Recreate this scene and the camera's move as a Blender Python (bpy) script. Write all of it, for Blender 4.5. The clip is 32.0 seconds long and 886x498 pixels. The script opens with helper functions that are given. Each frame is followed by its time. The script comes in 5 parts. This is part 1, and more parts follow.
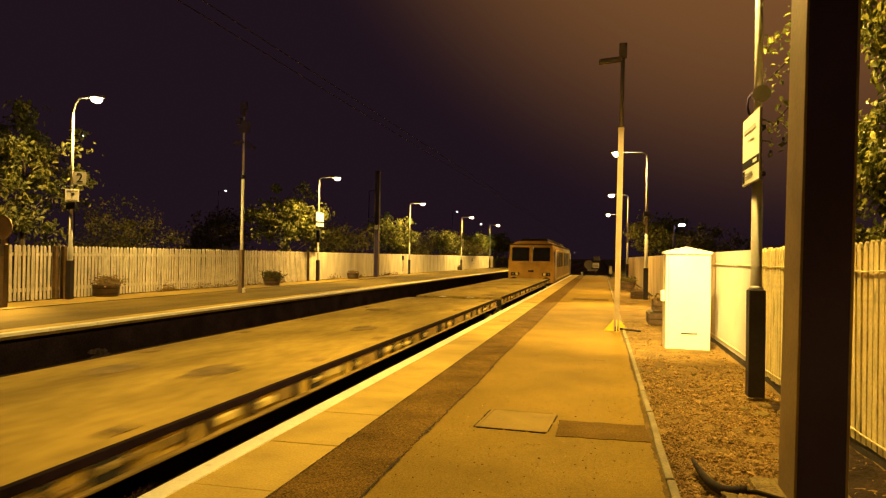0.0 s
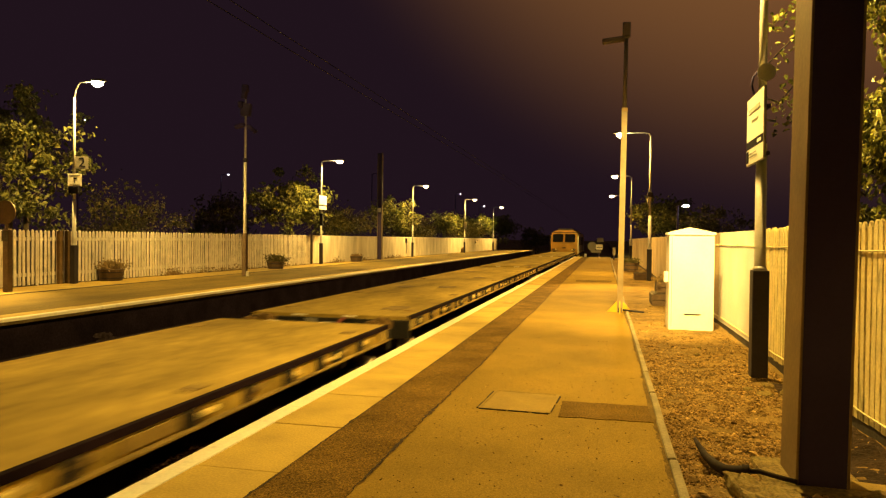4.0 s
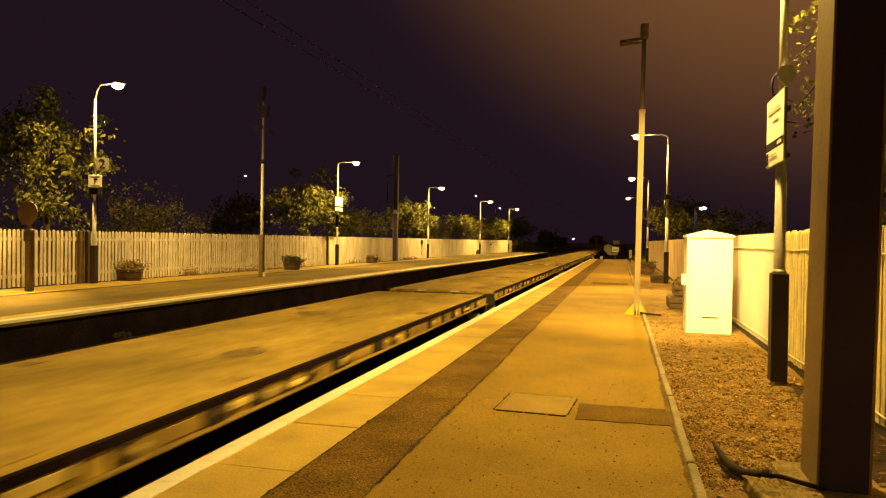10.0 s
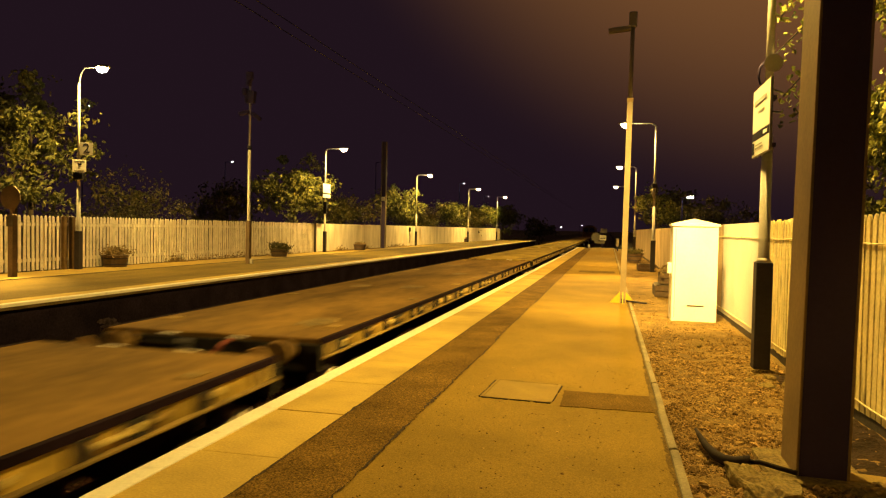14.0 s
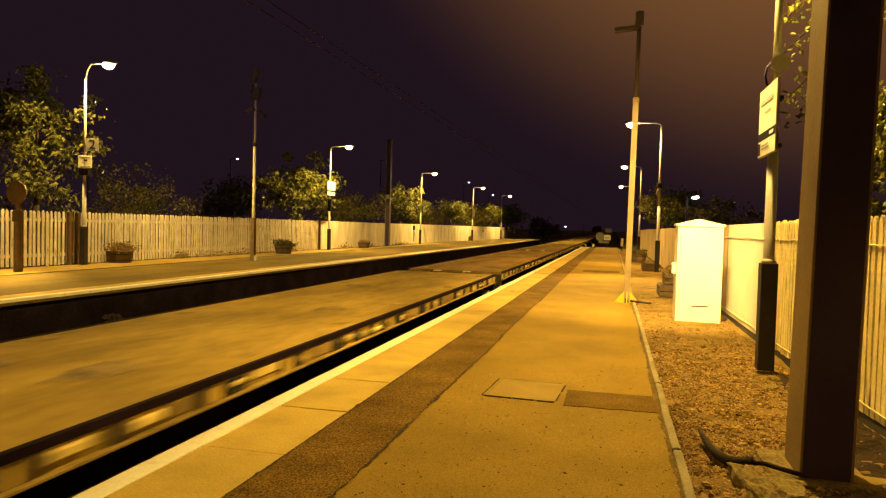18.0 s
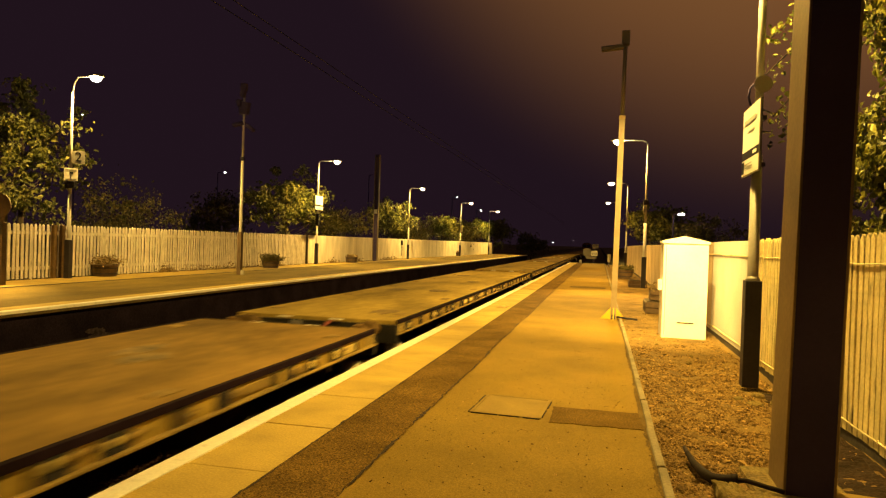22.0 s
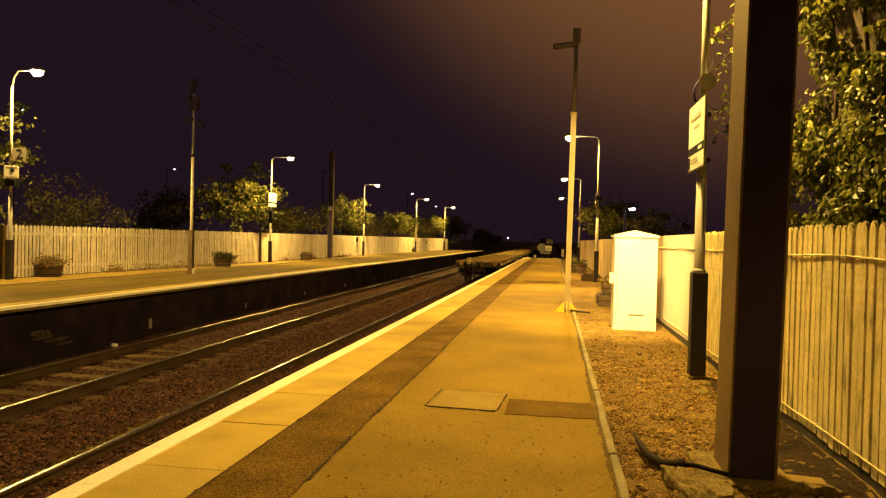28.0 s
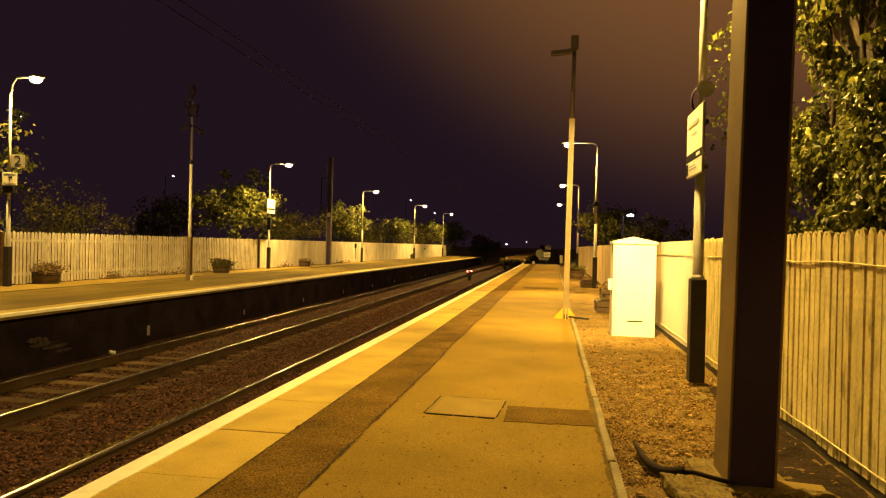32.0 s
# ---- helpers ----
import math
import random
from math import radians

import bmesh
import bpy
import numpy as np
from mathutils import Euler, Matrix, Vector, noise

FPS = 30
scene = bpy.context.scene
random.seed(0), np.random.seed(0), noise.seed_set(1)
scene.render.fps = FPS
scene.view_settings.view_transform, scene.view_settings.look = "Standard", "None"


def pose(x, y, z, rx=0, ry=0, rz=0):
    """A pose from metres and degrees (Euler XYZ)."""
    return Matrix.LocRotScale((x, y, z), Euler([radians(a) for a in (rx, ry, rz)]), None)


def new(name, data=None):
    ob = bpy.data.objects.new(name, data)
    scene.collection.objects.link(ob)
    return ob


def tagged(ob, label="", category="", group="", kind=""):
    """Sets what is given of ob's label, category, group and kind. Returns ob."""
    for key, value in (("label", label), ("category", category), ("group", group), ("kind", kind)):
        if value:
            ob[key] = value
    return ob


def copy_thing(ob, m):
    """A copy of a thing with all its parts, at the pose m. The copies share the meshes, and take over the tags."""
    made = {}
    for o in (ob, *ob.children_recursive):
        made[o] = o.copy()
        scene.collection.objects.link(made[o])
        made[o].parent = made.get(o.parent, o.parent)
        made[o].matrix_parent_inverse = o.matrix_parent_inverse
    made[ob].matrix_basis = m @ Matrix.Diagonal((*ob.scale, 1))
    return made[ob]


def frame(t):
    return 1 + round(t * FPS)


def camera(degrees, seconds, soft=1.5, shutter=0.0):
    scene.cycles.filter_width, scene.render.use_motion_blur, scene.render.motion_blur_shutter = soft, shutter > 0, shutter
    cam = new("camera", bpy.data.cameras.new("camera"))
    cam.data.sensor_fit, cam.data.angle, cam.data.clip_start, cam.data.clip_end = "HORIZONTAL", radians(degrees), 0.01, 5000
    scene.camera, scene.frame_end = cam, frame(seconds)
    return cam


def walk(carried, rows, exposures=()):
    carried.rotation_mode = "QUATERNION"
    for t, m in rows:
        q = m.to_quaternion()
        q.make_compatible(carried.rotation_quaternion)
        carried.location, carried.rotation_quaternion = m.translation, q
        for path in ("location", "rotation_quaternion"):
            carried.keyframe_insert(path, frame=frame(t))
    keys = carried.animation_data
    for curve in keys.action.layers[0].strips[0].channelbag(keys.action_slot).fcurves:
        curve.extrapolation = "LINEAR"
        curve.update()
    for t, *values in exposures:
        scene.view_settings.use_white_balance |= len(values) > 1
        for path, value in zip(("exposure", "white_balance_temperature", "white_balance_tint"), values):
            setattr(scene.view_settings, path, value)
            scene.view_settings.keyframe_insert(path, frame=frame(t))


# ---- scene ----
cam = camera(65.24, 32.0, soft=1.25, shutter=0.85)

PATH = [
    (0.0, -0.023, 0.037, 1.285, 90.617, -0.924, 12.896),
    (0.5, -0.017, 0.052, 1.288, 90.387, -0.711, 13.014),
    (1.0, -0.016, 0.054, 1.287, 90.174, -0.546, 12.957),
    (1.5, -0.019, 0.056, 1.283, 89.870, -0.269, 12.995),
    (2.0, -0.019, 0.060, 1.280, 89.327, -0.620, 13.251),
    (2.5, -0.016, 0.056, 1.279, 89.101, -0.685, 13.302),
    (3.0, -0.014, 0.050, 1.279, 89.142, -0.599, 13.238),
    (3.5, -0.018, 0.049, 1.281, 89.087, -0.678, 13.128),
    (5.5, -0.014, 0.049, 1.282, 89.609, -0.112, 13.465),
    (6.0, -0.018, 0.039, 1.285, 89.486, -0.232, 13.596),
    (6.5, -0.019, 0.035, 1.284, 89.583, -0.415, 13.823),
    (7.0, -0.018, 0.032, 1.283, 89.624, -0.471, 13.927),
    (7.5, -0.018, 0.030, 1.284, 89.293, -0.616, 13.827),
    (8.0, -0.020, 0.031, 1.286, 89.140, -0.775, 13.631),
    (8.5, -0.025, 0.034, 1.286, 89.741, -1.064, 14.028),
    (9.0, -0.031, 0.035, 1.282, 89.789, -0.641, 14.384),
    (9.5, -0.033, 0.034, 1.280, 89.539, -0.750, 14.575),
    (10.0, -0.030, 0.036, 1.279, 89.300, -0.803, 14.435),
    (10.5, -0.025, 0.038, 1.277, 88.974, -0.803, 14.304),
    (11.0, -0.022, 0.039, 1.276, 88.633, -0.691, 13.742),
    (11.5, -0.022, 0.042, 1.275, 88.567, -0.775, 13.617),
    (12.0, -0.022, 0.042, 1.275, 88.635, -0.742, 13.624),
    (12.5, -0.021, 0.042, 1.274, 88.516, -0.780, 13.665),
    (13.0, -0.020, 0.044, 1.275, 88.422, -0.764, 13.509),
    (13.5, -0.018, 0.047, 1.277, 88.377, -0.966, 13.479),
    (14.0, -0.018, 0.046, 1.277, 88.287, -1.111, 13.464),
    (14.5, -0.020, 0.042, 1.271, 88.391, -1.356, 13.542),
    (16.5, -0.024, 0.041, 1.274, 88.485, -1.530, 13.523),
    (17.0, -0.022, 0.045, 1.274, 88.392, -1.640, 13.521),
    (17.5, -0.021, 0.045, 1.275, 88.256, -1.811, 13.676),
    (18.0, -0.020, 0.044, 1.276, 88.149, -1.543, 13.816),
    (18.5, -0.017, 0.043, 1.278, 88.221, -1.578, 13.523),
    (19.0, -0.016, 0.040, 1.280, 88.630, -1.592, 13.113),
    (19.5, -0.015, 0.039, 1.279, 88.808, -1.725, 13.191),
    (20.0, -0.011, 0.044, 1.279, 88.961, -1.727, 13.194),
    (20.5, -0.008, 0.044, 1.280, 89.222, -1.693, 13.150),
    (21.0, -0.010, 0.039, 1.281, 89.258, -1.675, 12.996),
    (21.5, -0.011, 0.036, 1.285, 89.265, -1.833, 12.856),
    (22.0, -0.011, 0.033, 1.287, 89.413, -1.883, 12.815),
    (22.5, -0.011, 0.032, 1.282, 89.637, -1.562, 12.732),
    (23.0, -0.010, 0.033, 1.278, 89.568, -1.525, 12.396),
    (23.5, -0.012, 0.032, 1.279, 89.435, -1.244, 12.207),
    (24.0, -0.013, 0.029, 1.277, 89.339, -1.471, 12.056),
    (24.5, -0.011, 0.024, 1.277, 89.334, -1.321, 11.732),
    (25.0, -0.009, 0.020, 1.278, 89.171, -1.478, 11.225),
    (25.5, -0.008, 0.016, 1.277, 89.282, -1.817, 10.687),
    (27.5, 0.002, 0.001, 1.281, 89.093, -1.336, 9.379),
    (28.0, 0.002, -0.002, 1.281, 89.213, -1.337, 9.147),
    (28.5, 0.003, 0.004, 1.281, 89.359, -1.030, 9.139),
    (29.0, 0.002, 0.004, 1.279, 89.339, -0.862, 8.980),
    (29.5, -0.001, -0.001, 1.277, 89.396, -1.140, 8.924),
    (30.0, -0.000, -0.001, 1.278, 89.461, -1.291, 8.910),
    (30.5, 0.001, -0.002, 1.280, 89.615, -1.262, 8.924),
    (31.0, 0.002, -0.001, 1.283, 89.653, -1.028, 8.867),
    (31.5, 0.001, 0.002, 1.284, 89.627, -1.122, 8.958),
    (32.0, -0.001, -0.003, 1.286, 89.730, -1.292, 9.017),
]

walk(cam, [(t, pose(x, y, z, rx, ry, rz)) for t, x, y, z, rx, ry, rz in PATH], exposures=[(0, 0.0), (32, 0.0)])

# ---- plan, metres; x across the tracks, y along them, z up from the platforms' top ----
EDGE_NEAR, EDGE_FAR = -2.36, -8.93
RAIL_TOP, SLEEPER_TOP, BALLAST_TOP = -0.93, -1.09, -1.11
TRACK_NEAR, TRACK_FAR = -3.82, -7.46
FENCE_NEAR_X = 1.8
DECK = 0.19
PITCH = 19.0


def fence_far_x(y):
    return -14.55 + 0.0131 * y


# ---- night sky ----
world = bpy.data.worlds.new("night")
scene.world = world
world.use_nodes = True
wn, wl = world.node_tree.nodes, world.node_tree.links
# dark purple night sky; its smooth brown side stands in for veiling lamp glare
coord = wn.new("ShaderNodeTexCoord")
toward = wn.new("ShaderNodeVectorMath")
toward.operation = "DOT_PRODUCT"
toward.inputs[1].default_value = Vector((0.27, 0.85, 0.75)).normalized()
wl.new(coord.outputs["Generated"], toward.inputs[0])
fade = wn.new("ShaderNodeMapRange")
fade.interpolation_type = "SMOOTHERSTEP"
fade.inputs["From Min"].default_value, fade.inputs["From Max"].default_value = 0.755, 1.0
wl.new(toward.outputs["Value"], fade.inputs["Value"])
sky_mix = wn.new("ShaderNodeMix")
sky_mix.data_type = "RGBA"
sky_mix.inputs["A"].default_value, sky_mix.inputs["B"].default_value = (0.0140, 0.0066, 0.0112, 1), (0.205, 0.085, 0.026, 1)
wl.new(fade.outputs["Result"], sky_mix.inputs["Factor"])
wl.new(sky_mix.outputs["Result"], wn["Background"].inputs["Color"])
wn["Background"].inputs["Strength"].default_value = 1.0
SODIUM = (1.0, 0.61, 0.12)
ORANGE = (1.0, 0.53, 0.085)


# ---- materials ----
def mat(name, col, rough=0.8, metal=0.0, grain=0.2, fine=60.0, coarse=1.2, blotch=0.25, bump=0.25, spread=0.0, tint=None, island=0.0, spec=0.4, thin=0.0, streak=1.0, fixed=False, knots=0.0):
    m = bpy.data.materials.new(name)
    m.use_nodes = True
    nt = m.node_tree
    b = nt.nodes["Principled BSDF"]
    b.inputs["Roughness"].default_value = rough
    b.inputs["Metallic"].default_value = metal
    b.inputs["Specular IOR Level"].default_value = spec
    tc = nt.nodes.new("ShaderNodeTexCoord")
    geo = nt.nodes.new("ShaderNodeNewGeometry")
    n1 = nt.nodes.new("ShaderNodeTexNoise")
    n1.inputs["Scale"].default_value, n1.inputs["Detail"].default_value = fine, 4
    n2 = nt.nodes.new("ShaderNodeTexNoise")
    n2.inputs["Scale"].default_value, n2.inputs["Detail"].default_value = coarse, 5
    nt.links.new(tc.outputs["Object"], n1.inputs["Vector"])
    place = nt.nodes.new("ShaderNodeVectorMath")
    place.operation = "MULTIPLY"
    place.inputs[1].default_value = (1, streak, 1)
    nt.links.new(geo.outputs["Position"] if fixed or (spread == 0 and island == 0) else tc.outputs["Object"], place.inputs[0])
    nt.links.new(place.outputs[0], n2.inputs["Vector"])
    def ramp(node, lo, hi):
        r = nt.nodes.new("ShaderNodeMapRange")
        r.inputs["From Min"].default_value, r.inputs["From Max"].default_value = 0.3, 0.7
        r.inputs["To Min"].default_value, r.inputs["To Max"].default_value = lo, hi
        nt.links.new(node, r.inputs["Value"])
        return r.outputs["Result"]
    def mul(a, c):
        x = nt.nodes.new("ShaderNodeMath")
        x.operation = "MULTIPLY"
        nt.links.new(a, x.inputs[0])
        nt.links.new(c, x.inputs[1])
        return x.outputs[0]
    v = mul(ramp(n1.outputs["Fac"], 1 - grain, 1 + grain), ramp(n2.outputs["Fac"], 1 - blotch, 1 + blotch))
    if knots:
        n3 = nt.nodes.new("ShaderNodeTexNoise")
        n3.inputs["Scale"].default_value, n3.inputs["Detail"].default_value = 7.0, 3
        long = nt.nodes.new("ShaderNodeVectorMath")
        long.operation = "MULTIPLY"
        long.inputs[1].default_value = (1, 1.6, 0.45)
        nt.links.new(geo.outputs["Position"], long.inputs[0])
        nt.links.new(long.outputs[0], n3.inputs["Vector"])
        r = nt.nodes.new("ShaderNodeMapRange")
        r.inputs["From Min"].default_value, r.inputs["From Max"].default_value = 0.58, 0.72
        r.inputs["To Min"].default_value, r.inputs["To Max"].default_value = 1.0, 1 - knots
        nt.links.new(n3.outputs["Fac"], r.inputs["Value"])
        v = mul(v, r.outputs["Result"])
    if spread:
        oi = nt.nodes.new("ShaderNodeObjectInfo")
        r = nt.nodes.new("ShaderNodeMapRange")
        r.inputs["To Min"].default_value, r.inputs["To Max"].default_value = 1 - spread, 1 + spread
        nt.links.new(oi.outputs["Random"], r.inputs["Value"])
        v = mul(v, r.outputs["Result"])
    if island:
        r = nt.nodes.new("ShaderNodeMapRange")
        r.inputs["To Min"].default_value, r.inputs["To Max"].default_value = 1 - island, 1 + island
        nt.links.new(geo.outputs["Random Per Island"], r.inputs["Value"])
        v = mul(v, r.outputs["Result"])
    mix = nt.nodes.new("ShaderNodeVectorMath")
    mix.operation = "SCALE"
    if tint:
        mx = nt.nodes.new("ShaderNodeMix")
        mx.data_type = "RGBA"
        mx.inputs["A"].default_value, mx.inputs["B"].default_value = (*col, 1), (*tint, 1)
        nt.links.new(ramp(n2.outputs["Fac"], 0, 1) if not island else geo.outputs["Random Per Island"], mx.inputs["Factor"])
        nt.links.new(mx.outputs["Result"], mix.inputs[0])
    else:
        mix.inputs[0].default_value = col
    nt.links.new(v, mix.inputs["Scale"])
    nt.links.new(mix.outputs[0], b.inputs["Base Color"])
    if thin:
        tr = nt.nodes.new("ShaderNodeBsdfTranslucent")
        nt.links.new(mix.outputs[0], tr.inputs["Color"])
        ms = nt.nodes.new("ShaderNodeMixShader")
        ms.inputs[0].default_value = thin
        nt.links.new(b.outputs[0], ms.inputs[1])
        nt.links.new(tr.outputs[0], ms.inputs[2])
        nt.links.new(ms.outputs[0], nt.nodes["Material Output"].inputs["Surface"])
    if bump:
        bp = nt.nodes.new("ShaderNodeBump")
        bp.inputs["Strength"].default_value, bp.inputs["Distance"].default_value = bump, 0.01
        nt.links.new(n1.outputs["Fac"], bp.inputs["Height"])
        nt.links.new(bp.outputs["Normal"], b.inputs["Normal"])
    return m


def glow(name, col, strength):
    m = bpy.data.materials.new(name)
    m.use_nodes = True
    b = m.node_tree.nodes["Principled BSDF"]
    b.inputs["Base Color"].default_value = (*col, 1)
    b.inputs["Emission Color"].default_value = (*col, 1)
    b.inputs["Emission Strength"].default_value = strength
    return m


ASPHALT = mat("worn sandy asphalt", (0.24, 0.161, 0.026), 0.9, fine=120, grain=0.30, coarse=1.1, blotch=0.17, bump=0.5, spec=0.12)
ASPHALT_FAR = mat("weathered brown asphalt", (0.145, 0.104, 0.026), 0.9, fine=90, grain=0.35, coarse=0.9, blotch=0.35, bump=0.4, streak=0.4, spec=0.12)
ASPHALT_DARK = mat("patched asphalt", (0.144, 0.088, 0.018), 0.95, fine=95, grain=0.75, coarse=2.0, blotch=0.35, bump=0.9, spec=0.08)
COVER = mat("worn cover concrete", (0.25, 0.171, 0.028), 0.85, fine=90, grain=0.15, coarse=2.5, blotch=0.2, bump=0.25)
COPING = mat("concrete coping", (0.49, 0.355, 0.072), 0.85, fine=70, grain=0.14, coarse=1.4, blotch=0.24, bump=0.25, spread=0.05, fixed=True, knots=0.10)
CONCRETE = mat("mossy concrete", (0.24, 0.205, 0.12), 0.9, fine=50, grain=0.2, coarse=3, blotch=0.3, bump=0.4)
MOSSY = mat("mossy broken concrete", (0.27, 0.19, 0.055), 0.95, fine=45, grain=0.45, coarse=7, blotch=0.5, bump=0.9, tint=(0.12, 0.095, 0.026))
DARK_FACE = mat("darker concrete face", (0.12, 0.083, 0.03), 0.9, fine=40, grain=0.3, coarse=2.5, blotch=0.4, bump=0.3)
# own tone of tub bushes; for dim shrubs and trees, shade put into colour
DARK_LEAF = mat("dark bush and shaded shrub leaves", (0.050, 0.054, 0.015), 0.6, fine=20, grain=0.1, coarse=2, blotch=0.2, bump=0.0, island=0.45, tint=(0.09, 0.075, 0.02))
BROWN_POST = mat("brown timber post", (0.15, 0.095, 0.04), 0.85, fine=30, grain=0.25, coarse=4, blotch=0.3, bump=0.3)
WHITE_LINE = mat("worn white paint", (0.95, 0.92, 0.76), 0.7, fine=40, grain=0.05, coarse=3, blotch=0.05, bump=0.05, knots=0.16)
YELLOW = mat("yellow paint", (0.50, 0.335, 0.02), 0.55, fine=30, grain=0.1, coarse=4, blotch=0.15, bump=0.1)
# near-black holds the shade below the platform edge, its blue the veiling glare
WALL_DARK = mat("near-black brick platform wall", (0.018, 0.013, 0.022), 1.0, fine=30, grain=0.3, coarse=1.5, blotch=0.4, bump=0.6, spec=0.03)
GRAVEL = mat("gravel soil", (0.200, 0.134, 0.042), 0.95, fine=80, grain=0.4, coarse=2.0, blotch=0.4, bump=0.8, spec=0.12)
STONE = mat("gravel stones", (0.150, 0.094, 0.030), 0.9, fine=40, grain=0.2, coarse=3, blotch=0.1, bump=0.3, island=0.42, tint=(0.335, 0.224, 0.078), spec=0.12)
BALLAST = mat("track ballast", (0.062, 0.031, 0.024), 0.95, fine=28, grain=0.7, coarse=1.5, blotch=0.4, bump=1.0, spec=0.12)
BALLAST_STONE = mat("ballast stones", (0.060, 0.029, 0.021), 0.9, fine=40, grain=0.2, coarse=2, blotch=0.1, bump=0.3, island=0.65, tint=(0.125, 0.062, 0.040), spec=0.12)
EARTH = mat("dark earth and grass", (0.045, 0.045, 0.025), 0.95, fine=20, grain=0.5, coarse=0.4, blotch=0.4, bump=0.6)
SLEEPER = mat("sleeper concrete", (0.105, 0.066, 0.033), 0.9, fine=40, grain=0.25, coarse=4, blotch=0.4, bump=0.3, spread=0.3, fixed=True, spec=0.12)
RAIL_SIDE = mat("rusty rail", (0.055, 0.035, 0.022), 0.8, fine=60, grain=0.3, coarse=2, blotch=0.3, bump=0.3, spec=0.12)
RAIL_HEAD = mat("polished rail head", (0.50, 0.49, 0.47), 0.27, metal=1.0, fine=50, grain=0.08, coarse=3, blotch=0.1, bump=0.0)
PALE = mat("cream painted timber", (0.70, 0.60, 0.28), 0.65, fine=30, grain=0.14, coarse=5, blotch=0.16, bump=0.2, spread=0.09, fixed=True, knots=0.6)
PALE_OLD = mat("weathered painted timber", (0.62, 0.57, 0.52), 0.75, fine=25, grain=0.14, coarse=4, blotch=0.14, bump=0.3, spread=0.10, fixed=True, knots=0.4)
# whiter than the pales: overexposed lamplight is put into this colour
BOARDING = mat("cream boarding whitened by lamplight", (0.73, 0.73, 0.78), 0.6, fine=30, grain=0.05, coarse=1.1, blotch=0.10, bump=0.08, island=0.02, fixed=True)
BOARDING_OLD = mat("stained cream boarding", (0.72, 0.67, 0.60), 0.7, fine=20, grain=0.08, coarse=0.6, blotch=0.24, bump=0.1, island=0.03, streak=3.0, fixed=True)
BOARD_DULL = mat("dull tan boarding", (0.45, 0.36, 0.24), 0.8, fine=20, grain=0.12, coarse=0.9, blotch=0.25, bump=0.15, island=0.05, streak=2.0, fixed=True)
GROUND_DARK = mat("dark ground by the fence", (0.036, 0.023, 0.014), 0.95, fine=60, grain=0.5, coarse=4, blotch=0.4, bump=0.9, spec=0.12)
PALE_SMUDGE = mat("pale smudge on brick", (0.045, 0.034, 0.040), 0.95, fine=14, grain=0.5, coarse=5, blotch=0.5, bump=0.3, spec=0.05)
WEED = mat("dry moss and weeds", (0.20, 0.135, 0.03), 0.8, fine=20, grain=0.2, coarse=3, blotch=0.3, bump=0.0, island=0.5)
TIMBER_DARK = mat("tarred timber", (0.05, 0.04, 0.03), 0.9, fine=30, grain=0.3, coarse=3, blotch=0.3, bump=0.3)
# paler copy of the mast steel: lamplight on its sides put into colour
MAST_LIT = mat("mast steel in lit side tone", (0.25, 0.170, 0.072), 0.6, fine=30, grain=0.1, coarse=1.5, blotch=0.3, bump=0.05)
LETTERING = mat("grey lettering", (0.38, 0.38, 0.38), 0.6, fine=20, grain=0.05, coarse=3, blotch=0.1, bump=0.0)
KERB_DIRT = mat("dirt by the kerb", (0.125, 0.083, 0.02), 0.95, fine=70, grain=0.5, coarse=5, blotch=0.4, bump=0.6, spec=0.12)
OIL = mat("oily stain on the deck", (0.20, 0.135, 0.032), 0.8, fine=12, grain=0.3, coarse=3, blotch=0.4, bump=0.1)
GALVANISED = mat("weathered galvanised steel", (0.20, 0.155, 0.095), 0.55, fine=30, grain=0.08, coarse=2, blotch=0.2, bump=0.05)
FADED = mat("faded yellow paint", (0.40, 0.30, 0.07), 0.8, fine=60, grain=0.4, coarse=6, blotch=0.4, bump=0.2)
# darker than the column below: fading lamplight put into the colour
DIM_STEEL = mat("steel dimmed above the lamplight", (0.13, 0.105, 0.075), 0.75, fine=40, grain=0.08, coarse=3, blotch=0.2, bump=0.05, spec=0.2)
CABLE_PAINT = mat("cream painted cable", (0.74, 0.66, 0.36), 0.6, fine=40, grain=0.1, coarse=6, blotch=0.2, bump=0.05)
POST_GREY = mat("painted steel post", (0.42, 0.41, 0.38), 0.5, fine=30, grain=0.06, coarse=3, blotch=0.1, bump=0.05)
SHEATH = mat("black painted sheath", (0.020, 0.016, 0.026), 0.6, fine=30, grain=0.2, coarse=5, blotch=0.3, bump=0.1)
# shaded mast front: dark, with blue put in for veiling glare
MAST = mat("dull painted steel in shaded mast tone", (0.052, 0.040, 0.105), 0.8, metal=0.0, spec=0.15, fine=40, grain=0.05, coarse=2, blotch=0.12, bump=0.03)
CABINET = mat("cream cabinet paint", (0.82, 0.81, 0.84), 0.5, fine=30, grain=0.03, coarse=2, blotch=0.05, bump=0.04)
SIGN_WHITE = mat("white sign face", (0.80, 0.79, 0.74), 0.4, fine=20, grain=0.02, coarse=3, blotch=0.04, bump=0.0)
SIGN_DARK = mat("dark sign paint", (0.018, 0.018, 0.028), 0.8, fine=20, grain=0.1, coarse=3, blotch=0.1, bump=0.0, spec=0.1)
SIGN_GREY = mat("grey sign back", (0.22, 0.21, 0.19), 0.5, fine=20, grain=0.05, coarse=3, blotch=0.1, bump=0.0)
LANTERN = mat("lantern housing", (0.25, 0.25, 0.24), 0.5, fine=20, grain=0.05, coarse=3, blotch=0.05, bump=0.0)
BULB = glow("sodium bowl", (1.0, 0.72, 0.28), 160)
LED = glow("white lamp", (1.0, 0.93, 0.78), 25)
